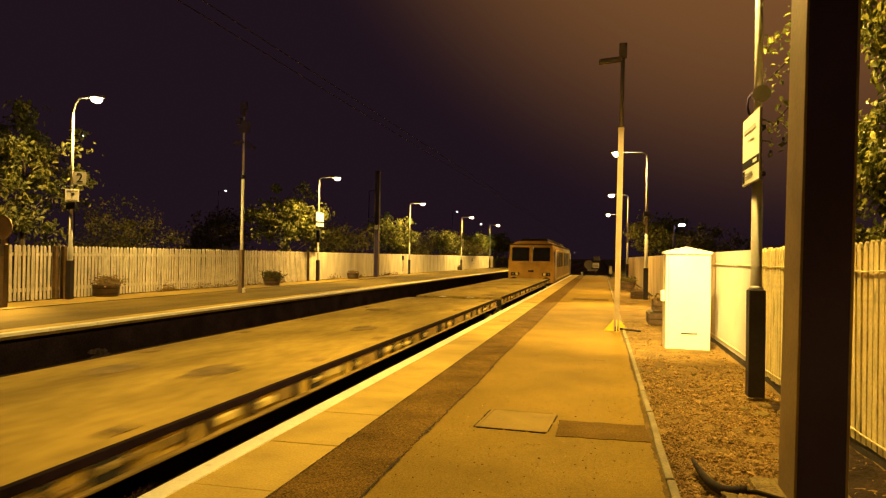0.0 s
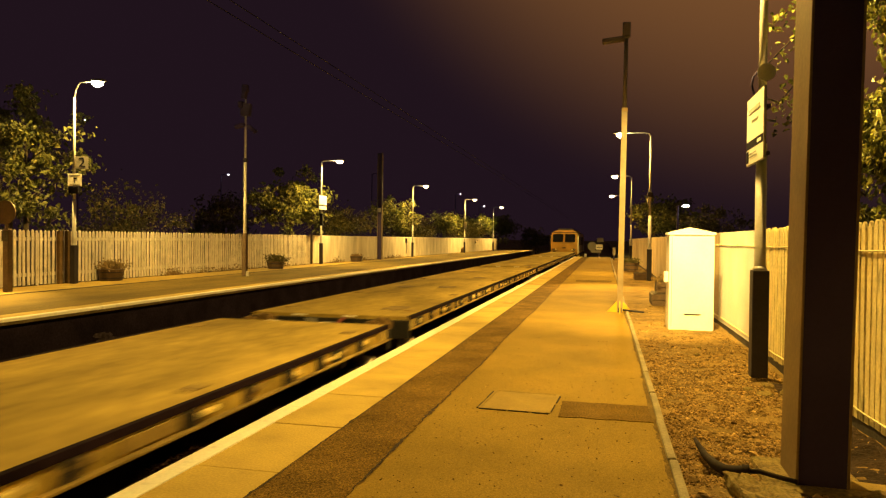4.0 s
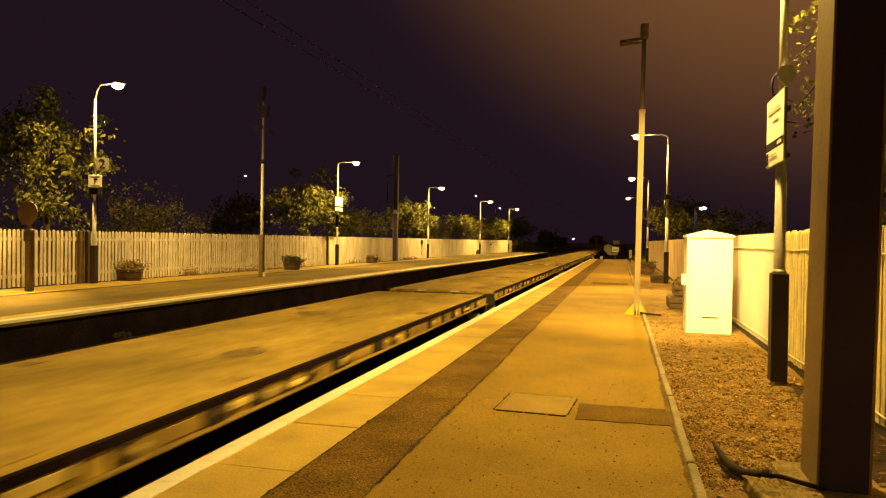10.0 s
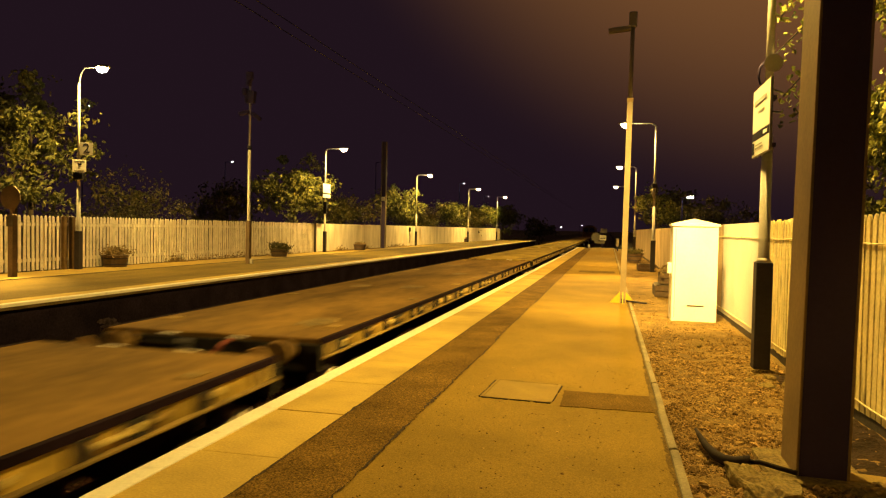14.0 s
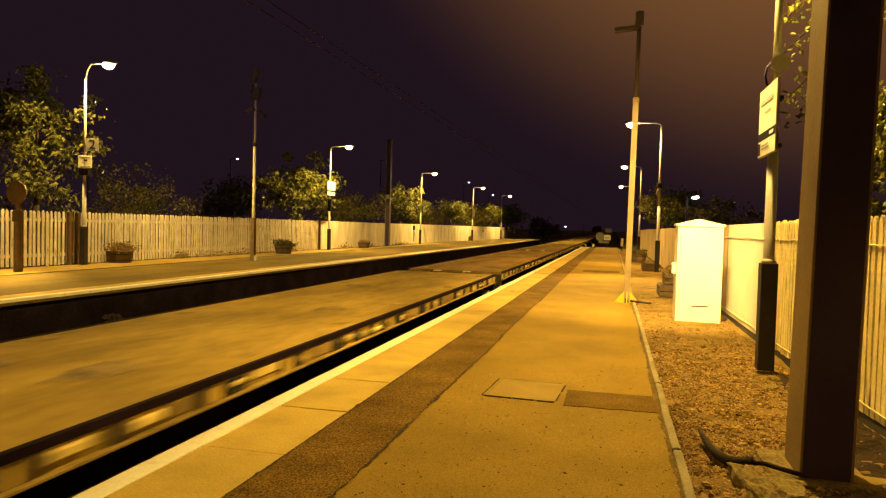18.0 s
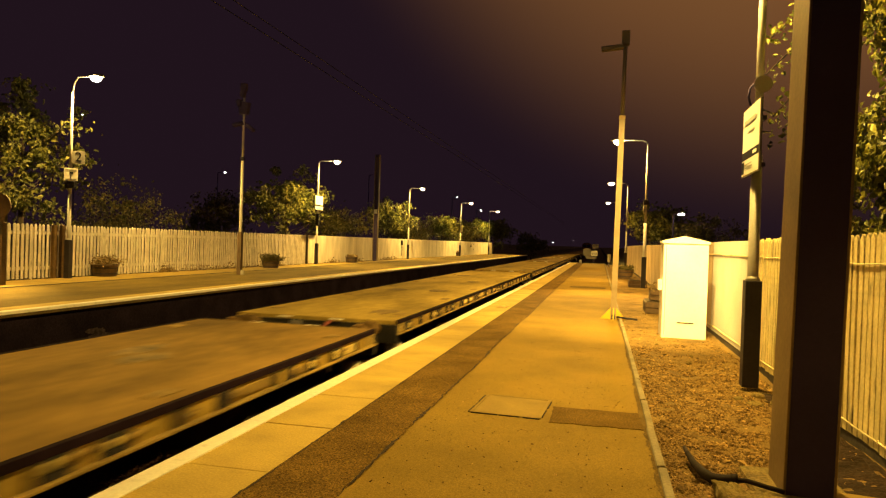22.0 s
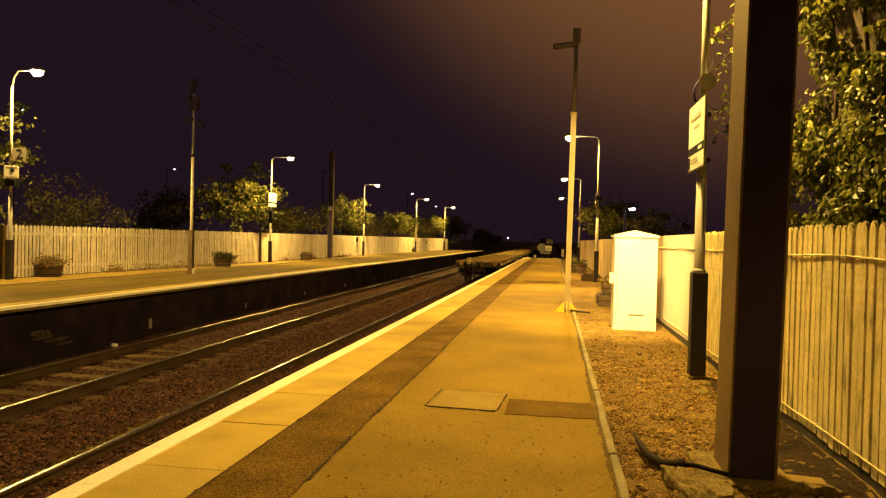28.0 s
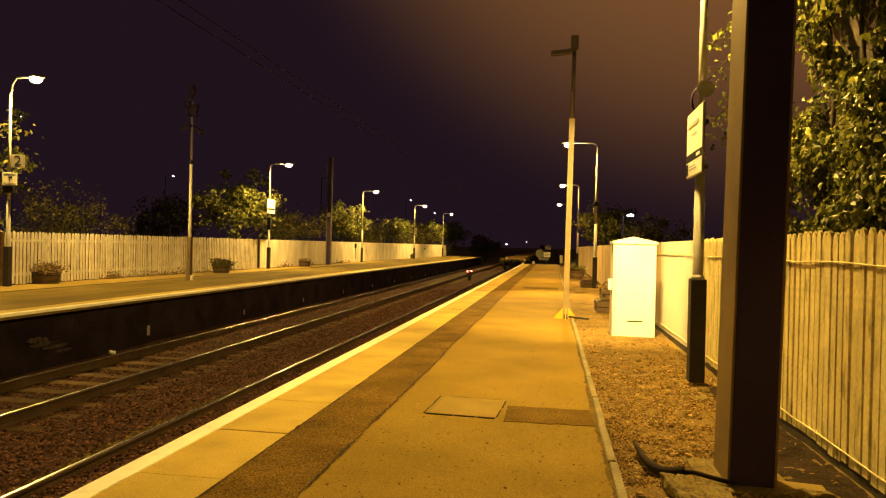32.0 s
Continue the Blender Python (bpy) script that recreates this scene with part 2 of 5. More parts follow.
RED = glow("red lamp", (1.0, 0.10, 0.08), 12)
WOOD = mat("stained planter wood", (0.085, 0.055, 0.032), 0.8, fine=30, grain=0.25, coarse=5, blotch=0.25, bump=0.4)
LEAF = mat("leaves", (0.068, 0.083, 0.022), 0.5, fine=20, grain=0.1, coarse=0.7, blotch=0.25, bump=0.0, island=0.5, tint=(0.15, 0.15, 0.04), thin=0.25)
IVY = mat("ivy leaves", (0.10, 0.12, 0.022), 0.42, fine=20, grain=0.1, coarse=2, blotch=0.25, bump=0.0, island=0.6, tint=(0.23, 0.225, 0.045), thin=0.3)
BARK = mat("bark", (0.06, 0.045, 0.03), 0.95, fine=30, grain=0.4, coarse=4, blotch=0.3, bump=0.8)
DRY_PLANT = mat("dry flowers", (0.20, 0.14, 0.06), 0.8, fine=20, grain=0.2, coarse=3, blotch=0.2, bump=0.0, island=0.4)
RUBBER = mat("black rubber", (0.022, 0.014, 0.010), 0.8, fine=30, grain=0.2, coarse=6, blotch=0.3, bump=0.2, spec=0.2)
DECKING = mat("dusty wagon deck", (0.40, 0.29, 0.065), 0.9, fine=9, grain=0.2, coarse=1.3, blotch=0.38, bump=0.2, spread=0.12, streak=0.4, spec=0.12)
SOLEBAR = mat("grimy wagon side", (0.40, 0.285, 0.06), 0.85, fine=9, grain=0.4, coarse=2.2, blotch=0.55, bump=0.3, spread=0.12, spec=0.12)
LIP = mat("dusty side flange", (0.30, 0.205, 0.05), 0.85, fine=14, grain=0.3, coarse=1.2, blotch=0.4, bump=0.2, spread=0.12)
BUFFER = mat("grimy buffer steel", (0.17, 0.108, 0.036), 0.85, fine=20, grain=0.3, coarse=4, blotch=0.4, bump=0.2, spec=0.15)
HOSE_RED = mat("dull red hose", (0.22, 0.055, 0.035), 0.7, fine=20, grain=0.2, coarse=5, blotch=0.3, bump=0.1)
PALE_CAP = mat("dusty pale paint", (0.80, 0.74, 0.56), 0.7, fine=20, grain=0.3, coarse=9, blotch=0.5, bump=0.1)
DECK_BROWN = mat("rusty brown wagon deck", (0.20, 0.122, 0.03), 0.9, fine=9, grain=0.2, coarse=1.6, blotch=0.45, bump=0.2, spread=0.01, streak=0.3, spec=0.12)
DECK_MID = mat("dull wagon deck", (0.32, 0.222, 0.050), 0.9, fine=9, grain=0.2, coarse=1.3, blotch=0.4, bump=0.2, spread=0.01, streak=0.4, spec=0.12)
DECK_WORN = mat("worn brown wagon deck", (0.235, 0.15, 0.036), 0.9, fine=9, grain=0.2, coarse=1.3, blotch=0.4, bump=0.2, spread=0.01, streak=0.4, spec=0.12)
DIRT = mat("dirt in the seam", (0.030, 0.018, 0.007), 0.95, fine=90, grain=0.4, coarse=4, blotch=0.3, bump=0.5)
RIM = mat("dark rubbed steel rim", (0.015, 0.008, 0.014), 0.95, fine=20, grain=0.3, coarse=2, blotch=0.4, bump=0.2, spec=0.05)
UNDERFRAME = mat("black underframe", (0.022, 0.019, 0.016), 0.85, fine=20, grain=0.3, coarse=2, blotch=0.4, bump=0.3)
FITTING = mat("pale yellow fitting", (0.68, 0.54, 0.17), 0.65, fine=12, grain=0.3, coarse=5, blotch=0.4, bump=0.2, spread=0.25)
STEEL = mat("bare steel", (0.35, 0.34, 0.33), 0.4, metal=0.8, fine=30, grain=0.1, coarse=5, blotch=0.2, bump=0.1)
LOCO_YELLOW = mat("grimy yellow cab end", (0.43, 0.235, 0.035), 0.6, fine=12, grain=0.1, coarse=1.5, blotch=0.35, bump=0.03)
LOCO_BODY = mat("loco side paint", (0.36, 0.24, 0.075), 0.5, fine=12, grain=0.06, coarse=1.0, blotch=0.2, bump=0.03)
LOCO_ROOF = mat("grimy loco roof", (0.04, 0.036, 0.033), 0.8, fine=15, grain=0.2, coarse=1.0, blotch=0.3, bump=0.1)
GLASS_DARK = mat("dark cab glass", (0.012, 0.012, 0.014), 0.12, fine=10, grain=0.02, coarse=2, blotch=0.05, bump=0.0, spec=0.6)


# ---- building helpers ----
def mesh_of(name, verts, faces, material):
    me = bpy.data.meshes.new(name)
    me.from_pydata(verts, [], faces)
    me.materials.append(material)
    me.update()
    return me


def part(name, bm, material, parent, label="", at=None):
    me = bpy.data.meshes.new(name)
    bm.to_mesh(me)
    bm.free()
    me.materials.append(material)
    ob = new(name, me)
    ob.parent = parent
    if at is not None:
        ob.matrix_basis = at
    if label:
        ob["label"] = label
    return ob


def thing(name, label, category, group="", at=None):
    ob = new(name)
    if at is not None:
        ob.matrix_basis = at
    return tagged(ob, label, category, group)


def box(bm, x0, y0, z0, x1, y1, z1, bevel=0.0):
    r = bmesh.ops.create_cube(bm, size=1)
    bmesh.ops.scale(bm, vec=(x1 - x0, y1 - y0, z1 - z0), verts=r["verts"])
    bmesh.ops.translate(bm, vec=((x0 + x1) / 2, (y0 + y1) / 2, (z0 + z1) / 2), verts=r["verts"])
    if bevel:
        es = list({e for v in r["verts"] for e in v.link_edges})
        bmesh.ops.bevel(bm, geom=es, offset=bevel, segments=2, affect="EDGES", profile=0.5)
    return bm


def boxes(*specs, bevel=0.0):
    bm = bmesh.new()
    for s in specs:
        box(bm, *s, bevel=bevel)
    return bm


def rod(bm, p0, p1, r0, r1=None, seg=12):
    p0, p1 = Vector(p0), Vector(p1)
    r1 = r0 if r1 is None else r1
    d = p1 - p0
    q = d.to_track_quat("Z", "Y").to_matrix().to_4x4()
    r = bmesh.ops.create_cone(bm, cap_ends=True, segments=seg, radius1=r0, radius2=r1, depth=d.length)
    bmesh.ops.transform(bm, matrix=Matrix.Translation((p0 + p1) / 2) @ q, verts=r["verts"])
    for v in r["verts"]:
        for f in v.link_faces:
            f.smooth = len(f.verts) == 4
    return bm


def rods(*specs, seg=12):
    bm = bmesh.new()
    for s in specs:
        rod(bm, *s, seg=seg)
    return bm


def tube(points, r, seg=8):
    """One bent tube through the points; r is its radius, or one for each point."""
    pts = [Vector(p) for p in points]
    rad = r if isinstance(r, (list, tuple)) else [r] * len(pts)
    bm = bmesh.new()
    rings, side = [], None
    for i, p in enumerate(pts):
        d = (pts[min(i + 1, len(pts) - 1)] - pts[max(i - 1, 0)]).normalized()
        side = d.orthogonal() if side is None else (side - d * side.dot(d))
        side.normalize()
        up = d.cross(side)
        rings.append([bm.verts.new(p + (side * math.cos(6.28319 * k / seg) + up * math.sin(6.28319 * k / seg)) * rad[i]) for k in range(seg)])
    for a, b in zip(rings[:-1], rings[1:]):
        for k in range(seg):
            bm.faces.new((a[k], a[(k + 1) % seg], b[(k + 1) % seg], b[k])).smooth = True
    bm.faces.new(rings[0][::-1])
    bm.faces.new(rings[-1])
    return bm


def ball(bm, c, r, sx=1, sy=1, sz=1, sub=2):
    o = bmesh.ops.create_icosphere(bm, subdivisions=sub, radius=r)
    bmesh.ops.scale(bm, vec=(sx, sy, sz), verts=o["verts"])
    bmesh.ops.translate(bm, vec=c, verts=o["verts"])
    for v in o["verts"]:
        for f in v.link_faces:
            f.smooth = True
    return bm


def setting(name, bm, material, label, category):
    ob = part(name, bm, material, None)
    return tagged(ob, label, category, kind="structure")


# ---- ground: one sheet, with the cutting of the tracks in it ----
def ground_z(x, y):
    open_end = min(1, max(0, (y - 56) / 8))
    near = -0.14 * (1 - open_end) - 1.18 * open_end if x < 1.2 else -0.14
    far_end = min(1, max(0, (y - 88) / 8))
    far = -0.14 * (1 - far_end) - 1.18 * far_end if x > -14.2 else -0.14
    if -9.26 <= x <= -2.2:
        return -1.18
    return near if x > -2.2 else far


xs = [-2600, -600, -150, -60, -30, -20, -14.2, -14.0, -9.3, -9.25, -5.6, -2.2, -2.15, 0.4, 1.19, 1.21, 4, 12, 40, 150, 600, 2600]
ys = [-600, -100, -20, 0, 20, 40, 56, 60, 64, 76, 88, 92, 96, 130, 200, 400, 1000, 3000]
gv = [(x, y, ground_z(x, y)) for y in ys for x in xs]
nx = len(xs)
gf = [(j * nx + i, j * nx + i + 1, (j + 1) * nx + i + 1, (j + 1) * nx + i) for j in range(len(ys) - 1) for i in range(nx - 1)]
tagged(new("ground", mesh_of("ground", gv, gf, EARTH)), "dark earth and rough grass round the station", "ground", kind="structure")

# ---- near platform ----
Y0, Y1 = -14.0, 55.5
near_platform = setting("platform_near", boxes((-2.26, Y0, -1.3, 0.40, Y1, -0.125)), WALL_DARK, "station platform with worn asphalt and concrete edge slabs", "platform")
part("surface", boxes((-1.71, Y0, -0.125, 0.36, Y1, -0.004)), ASPHALT, near_platform, "worn sandy asphalt")
rng = random.Random(3)


def strip_left(y):
    return noise.noise((y * 0.6, 3, 0)) * 0.03 + noise.noise((y * 3.1, 7, 0)) * 0.010 + noise.noise((y * 9.0, 9, 0)) * 0.020 + noise.noise((y * 23.0, 29, 0)) * 0.022


def strip_right(y):
    return noise.noise((y * 0.5, 13, 0)) * 0.035 + noise.noise((y * 4.1, 17, 0)) * 0.010 + noise.noise((y * 11.0, 19, 0)) * 0.018 + noise.noise((y * 27.0, 39, 0)) * 0.020


v, f = [], []
n = 1900
for i in range(n + 1):
    y = Y0 + (Y1 - Y0) * i / n
    a, b = strip_left(y), strip_right(y)
    v += [(-1.735, y, 0.0), (-1.705 + a * 0.6, y, 0.005), (-1.26 + b, y, 0.003), (-1.25 + b, y, -0.006)]
    if i:
        k = 4 * i
        f += [(k - 4 + j, k - 3 + j, k + 1 + j, k + j) for j in range(3)]
strip = new("patched_strip", mesh_of("patched_strip", v, f, ASPHALT_DARK))
strip.parent = near_platform
for centre, seed_z, wide in ((-1.245, 19, 0.014), (-1.715, 9, 0.010)):
    v, f = [], []
    for i in range(n + 1):
        y = Y0 + (Y1 - Y0) * i / n
        q = strip_right(y) if seed_z == 19 else 0.6 * strip_left(y)
        half = wide * max(0.12, 0.55 + 1.1 * noise.noise((y * 2.3, seed_z, 5)) + 0.5 * noise.noise((y * 15, seed_z, 8)))
        v += [(centre + q - half, y, 0.0062), (centre + q + half * 0.6, y, 0.0062)]
        if i:
            f.append((2 * i - 2, 2 * i - 1, 2 * i + 1, 2 * i))
    seam = new("dirt_seam", mesh_of("dirt_seam", v, f, DIRT))
    seam.parent = near_platform
v, f = [], []
for i in range(n + 1):
    y = Y0 + (Y1 - Y0) * i / n
    w = 0.026 + 0.05 * noise.noise((y * 0.45, 51, 0)) + 0.02 * noise.noise((y * 2.1, 53, 0)) + 0.016 * noise.noise((y * 7.7, 57, 0)) + 0.02 * noise.noise((y * 21, 59, 0))
    v += [(0.36 - max(0.004, w), y, 0.0005), (0.3585, y, 0.003)]
    if i:
        f.append((2 * i - 2, 2 * i - 1, 2 * i + 1, 2 * i))
kd = new("kerb_dirt", mesh_of("kerb_dirt", v, f, KERB_DIRT))
kd.parent = near_platform
part("end_ramp", boxes((-2.3, Y1, -1.3, 0.4, Y1 + 0.25, 0.0)), CONCRETE, near_platform, "concrete end wall")
part("edge_line", boxes((EDGE_NEAR, Y0, -0.02, EDGE_NEAR + 0.128, Y1, 0.006)), WHITE_LINE, near_platform, "worn white painted line")

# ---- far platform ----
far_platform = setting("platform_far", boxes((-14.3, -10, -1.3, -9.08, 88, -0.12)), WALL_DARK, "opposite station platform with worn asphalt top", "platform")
part("surface", boxes((-12.6, -10, -0.12, -9.52, 88, -0.024)), ASPHALT_FAR, far_platform, "worn asphalt")
part("verge", boxes((-14.3, -10, -0.12, -12.66, 88, -0.03)), COVER, far_platform, "sandy gravel verge")
part("edge_face", boxes((-8.945, -10, -0.112, -8.934, 88, -0.064)), DARK_FACE, far_platform, "darker concrete edge face")
part("drain_edge", boxes((-12.66, -10, -0.12, -12.6, 88, -0.012)), TIMBER_DARK, far_platform)
part("edge_line", boxes((-9.075, -10, -0.03, -8.945, 88, -0.013), (-8.945, -10, -0.062, -8.93, 88, -0.013)), WHITE_LINE, far_platform, "worn white painted line")

# ---- gravel strip and kerb ----
def gravel_z(x, y):
    return -0.055 + 0.03 * noise.noise((x * 1.3, y * 1.3, 2)) + 0.02 * noise.noise((x * 5, y * 5, 5)) - (0.03 if x > 1.7 else 0)


v, f = [], []
rows_y = [i * 0.22 - 12 for i in range(int(67 / 0.22))]
cols_x = [0.40 + 0.12 * i for i in range(16)]
for y in rows_y:
    for x in cols_x:
        v.append((x, y, gravel_z(x, y)))
c = len(cols_x)
f = [(j * c + i, j * c + i + 1, (j + 1) * c + i + 1, (j + 1) * c + i) for j in range(len(rows_y) - 1) for i in range(c - 1)]
gravel = tagged(new("gravel_strip", mesh_of("gravel_strip", v, f, GRAVEL)), "brown gravel strip beside the platform", "gravel", kind="structure")
for p in gravel.data.polygons:
    p.use_smooth = True


def stones(name, count, place, size, material, label, category, seed):
    r = random.Random(seed)
    v, f = [], []
    base = [(1, 0, 0), (-1, 0, 0), (0, 1, 0), (0, -1, 0), (0, 0, 1), (0, 0, -1)]
    tri = [(0, 2, 4), (2, 1, 4), (1, 3, 4), (3, 0, 4), (2, 0, 5), (1, 2, 5), (3, 1, 5), (0, 3, 5)]
    for _ in range(count):
        x, y, z = place(r)
        s = size * (0.5 + r.random() ** 2 * 1.6)
        m = Euler((r.uniform(-0.5, 0.5), r.uniform(-0.5, 0.5), r.random() * 6)).to_matrix() @ Matrix.Diagonal((s, s * r.uniform(0.6, 1.0), s * r.uniform(0.35, 0.7)))
        k = len(v)
        v += [tuple(m @ Vector(b) + Vector((x, y, z))) for b in base]
        f += [tuple(k + i for i in t) for t in tri]
    return tagged(new(name, mesh_of(name, v, f, material)), label, category, kind="stuff")


# dark ground between the steel mast and the fence
def dark_ground(x, y):
    """Above zero where the ground is dark."""
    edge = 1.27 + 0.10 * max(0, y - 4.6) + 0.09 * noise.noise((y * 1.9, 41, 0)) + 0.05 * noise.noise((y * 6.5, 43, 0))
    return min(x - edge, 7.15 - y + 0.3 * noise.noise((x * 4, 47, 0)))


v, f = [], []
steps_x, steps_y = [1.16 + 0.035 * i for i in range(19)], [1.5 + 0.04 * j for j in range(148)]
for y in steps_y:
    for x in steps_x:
        v.append((x, y, gravel_z(x, y) + (0.006 if dark_ground(x, y) > 0 else -0.02) + 0.012 * noise.noise((x * 17, y * 17, 3))))
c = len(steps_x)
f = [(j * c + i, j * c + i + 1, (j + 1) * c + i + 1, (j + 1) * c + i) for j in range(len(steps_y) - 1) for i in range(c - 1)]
soil = new("bare_soil", mesh_of("bare_soil", v, f, GROUND_DARK))
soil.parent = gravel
soil["label"] = "dark ground along the fence"


def on_gravel(r, x0, x1, y0, reach, power):
    """A place on the gravel; few stones lie on the dark ground, and they thin out towards the cabinet."""
    while True:
        x, y = r.uniform(x0, x1), y0 + reach * r.random() ** power
        cover = 1.15 - 0.24 * max(0, y - 5.6) + 0.5 * noise.noise((x * 2.3, y * 1.1, 23))
        if (dark_ground(x, y) < 0 and r.random() < max(0.07, cover)) or r.random() < 0.03:
            return x, y, gravel_z(x, y) + 0.002


stones("gravel_stones", 62000, lambda r: on_gravel(r, 0.43, 1.75, 2.6, 13, 1.7), 0.0072, STONE, "loose brown gravel stones", "gravel", 5)
stones("gravel_stones", 1500, lambda r: on_gravel(r, 0.45, 1.75, 2.8, 12, 1.3), 0.019, STONE, "larger loose stones on the gravel strip", "gravel", 15)
# ---- tracks ----
def bed_z(x, y):
    near = -1.05 - 0.05 * max(0, min(1, (-5.35 - x) / 0.5))
    far = -1.115 + 0.05 * max(0, min(1, (y - 12.5) / 2.5))
    u = max(0, min(1, (x + 6.8) / 0.4))
    return near * u + far * (1 - u) + 0.018 * noise.noise((x * 1.7, y * 1.7, 3))


bx = [-9.05 + 0.19 * i for i in range(37)]
by = [-240, -10] + [0.4 * i for i in range(160)] + [80, 120, 400]
gv = [(x, y, bed_z(x, y)) for y in by for x in bx]
nx = len(bx)
gf = [(j * nx + i, j * nx + i + 1, (j + 1) * nx + i + 1, (j + 1) * nx + i) for j in range(len(by) - 1) for i in range(nx - 1)]
tagged(new("ballast_bed", mesh_of("ballast_bed", gv, gf, BALLAST)), "dark stone ballast bed under the tracks", "ballast", kind="structure")


def on_bed(r, x0, x1, y0, reach):
    x, y = r.uniform(x0, x1), y0 + reach * r.random() ** 1.6
    return x, y, bed_z(x, y) + 0.012 * r.random()


stones("ballast_stones", 48000, lambda r: on_bed(r, -6.1, -2.9, 3.0, 34), 0.020, BALLAST_STONE, "dark track ballast stones", "ballast", 6)
stones("ballast_stones", 24000, lambda r: on_bed(r, -8.9, -6.1, 6.0, 36), 0.020, BALLAST_STONE, "dark track ballast stones between the sleepers", "ballast", 7)


def rail_mesh(y0, y1):
    prof = [(-0.07, -0.159), (0.07, -0.159), (0.07, -0.148), (0.012, -0.125), (0.012, -0.045), (0.036, -0.035), (0.036, -0.012), (0.032, -0.0055), (0.024, -0.0022), (0.012, -0.0006), (0, 0), (-0.012, -0.0006), (-0.024, -0.0022), (-0.032, -0.0055), (-0.036, -0.012), (-0.036, -0.035), (-0.012, -0.045), (-0.012, -0.125), (-0.07, -0.148)]
    k = len(prof)
    v = [(x, y, z) for y in (y0, y1) for x, z in prof]
    me = mesh_of("rail", v, [(i, (i + 1) % k, k + (i + 1) % k, k + i) for i in range(k)], RAIL_SIDE)
    me.materials.append(RAIL_HEAD)
    for i in range(7, 13):
        me.polygons[i].material_index = 1
        me.polygons[i].use_smooth = True
    return me


def track(xc, label):
    t = thing("railway_track", label, "railway track", "railway tracks", pose(xc, 0, 0))
    me = rail_mesh(-230, 400)
    for x in (-0.7525, 0.7525):
        o = new("rail", me)
        o.parent, o.location = t, (x, 0, RAIL_TOP)
    bm = boxes((-1.25, -0.13, -0.2, 1.25, 0.13, 0.0), bevel=0.02)
    sm = bpy.data.meshes.new("sleeper")
    bm.to_mesh(sm)
    bm.free()
    sm.materials.append(SLEEPER)
    for i in range(100):
        o = new("sleeper", sm)
        o.parent, o.location = t, (rng.uniform(-0.02, 0.02), -6 + i * 0.65, SLEEPER_TOP + (0 if xc < -6 else -0.03))
    v, f = [], []
    for i in list(range(-330, 0)) + list(range(100, 240)):
        k, y, z = len(v), -6 + i * 0.65, SLEEPER_TOP + (0 if xc < -6 else 0.03)
        v += [(x, y + dy, z + dz) for dz in (-0.2, 0) for x, dy in ((-1.25, -0.13), (1.25, -0.13), (1.25, 0.13), (-1.25, 0.13))]
        f += [(k + 4, k + 5, k + 6, k + 7), (k, k + 1, k + 5, k + 4), (k + 1, k + 2, k + 6, k + 5), (k + 2, k + 3, k + 7, k + 6), (k + 3, k, k + 4, k + 7)]
    o = new("sleepers_beyond", mesh_of("sleepers_beyond", v, f, SLEEPER))
    o.parent = t
    o["kind"] = "stuff"
    return t


track(TRACK_NEAR, "railway track with polished rails beside the near platform")
track(TRACK_FAR, "railway track with polished rails and concrete sleepers")


# ---- fences ----
def pale_mesh(name, w, t, h, material, style):
    top = [(-w / 2, h - 0.045), (-w / 4, h - 0.014), (0, h), (w / 4, h - 0.014), (w / 2, h - 0.045)] if style else [(-w / 2, h - 0.05), (0, h), (w / 2, h - 0.05)]
    prof = [(-w / 2, 0.0)] + top + [(w / 2, 0.0)]
    k = len(prof)
    v = [(0, y, z) for y, z in prof] + [(t, y, z) for y, z in prof]
    f = [tuple(range(k)), tuple(range(2 * k - 1, k - 1, -1))] + [((i + 1) % k, i, k + i, k + (i + 1) % k) for i in range(k)]
    return mesh_of(name, v, f, material)


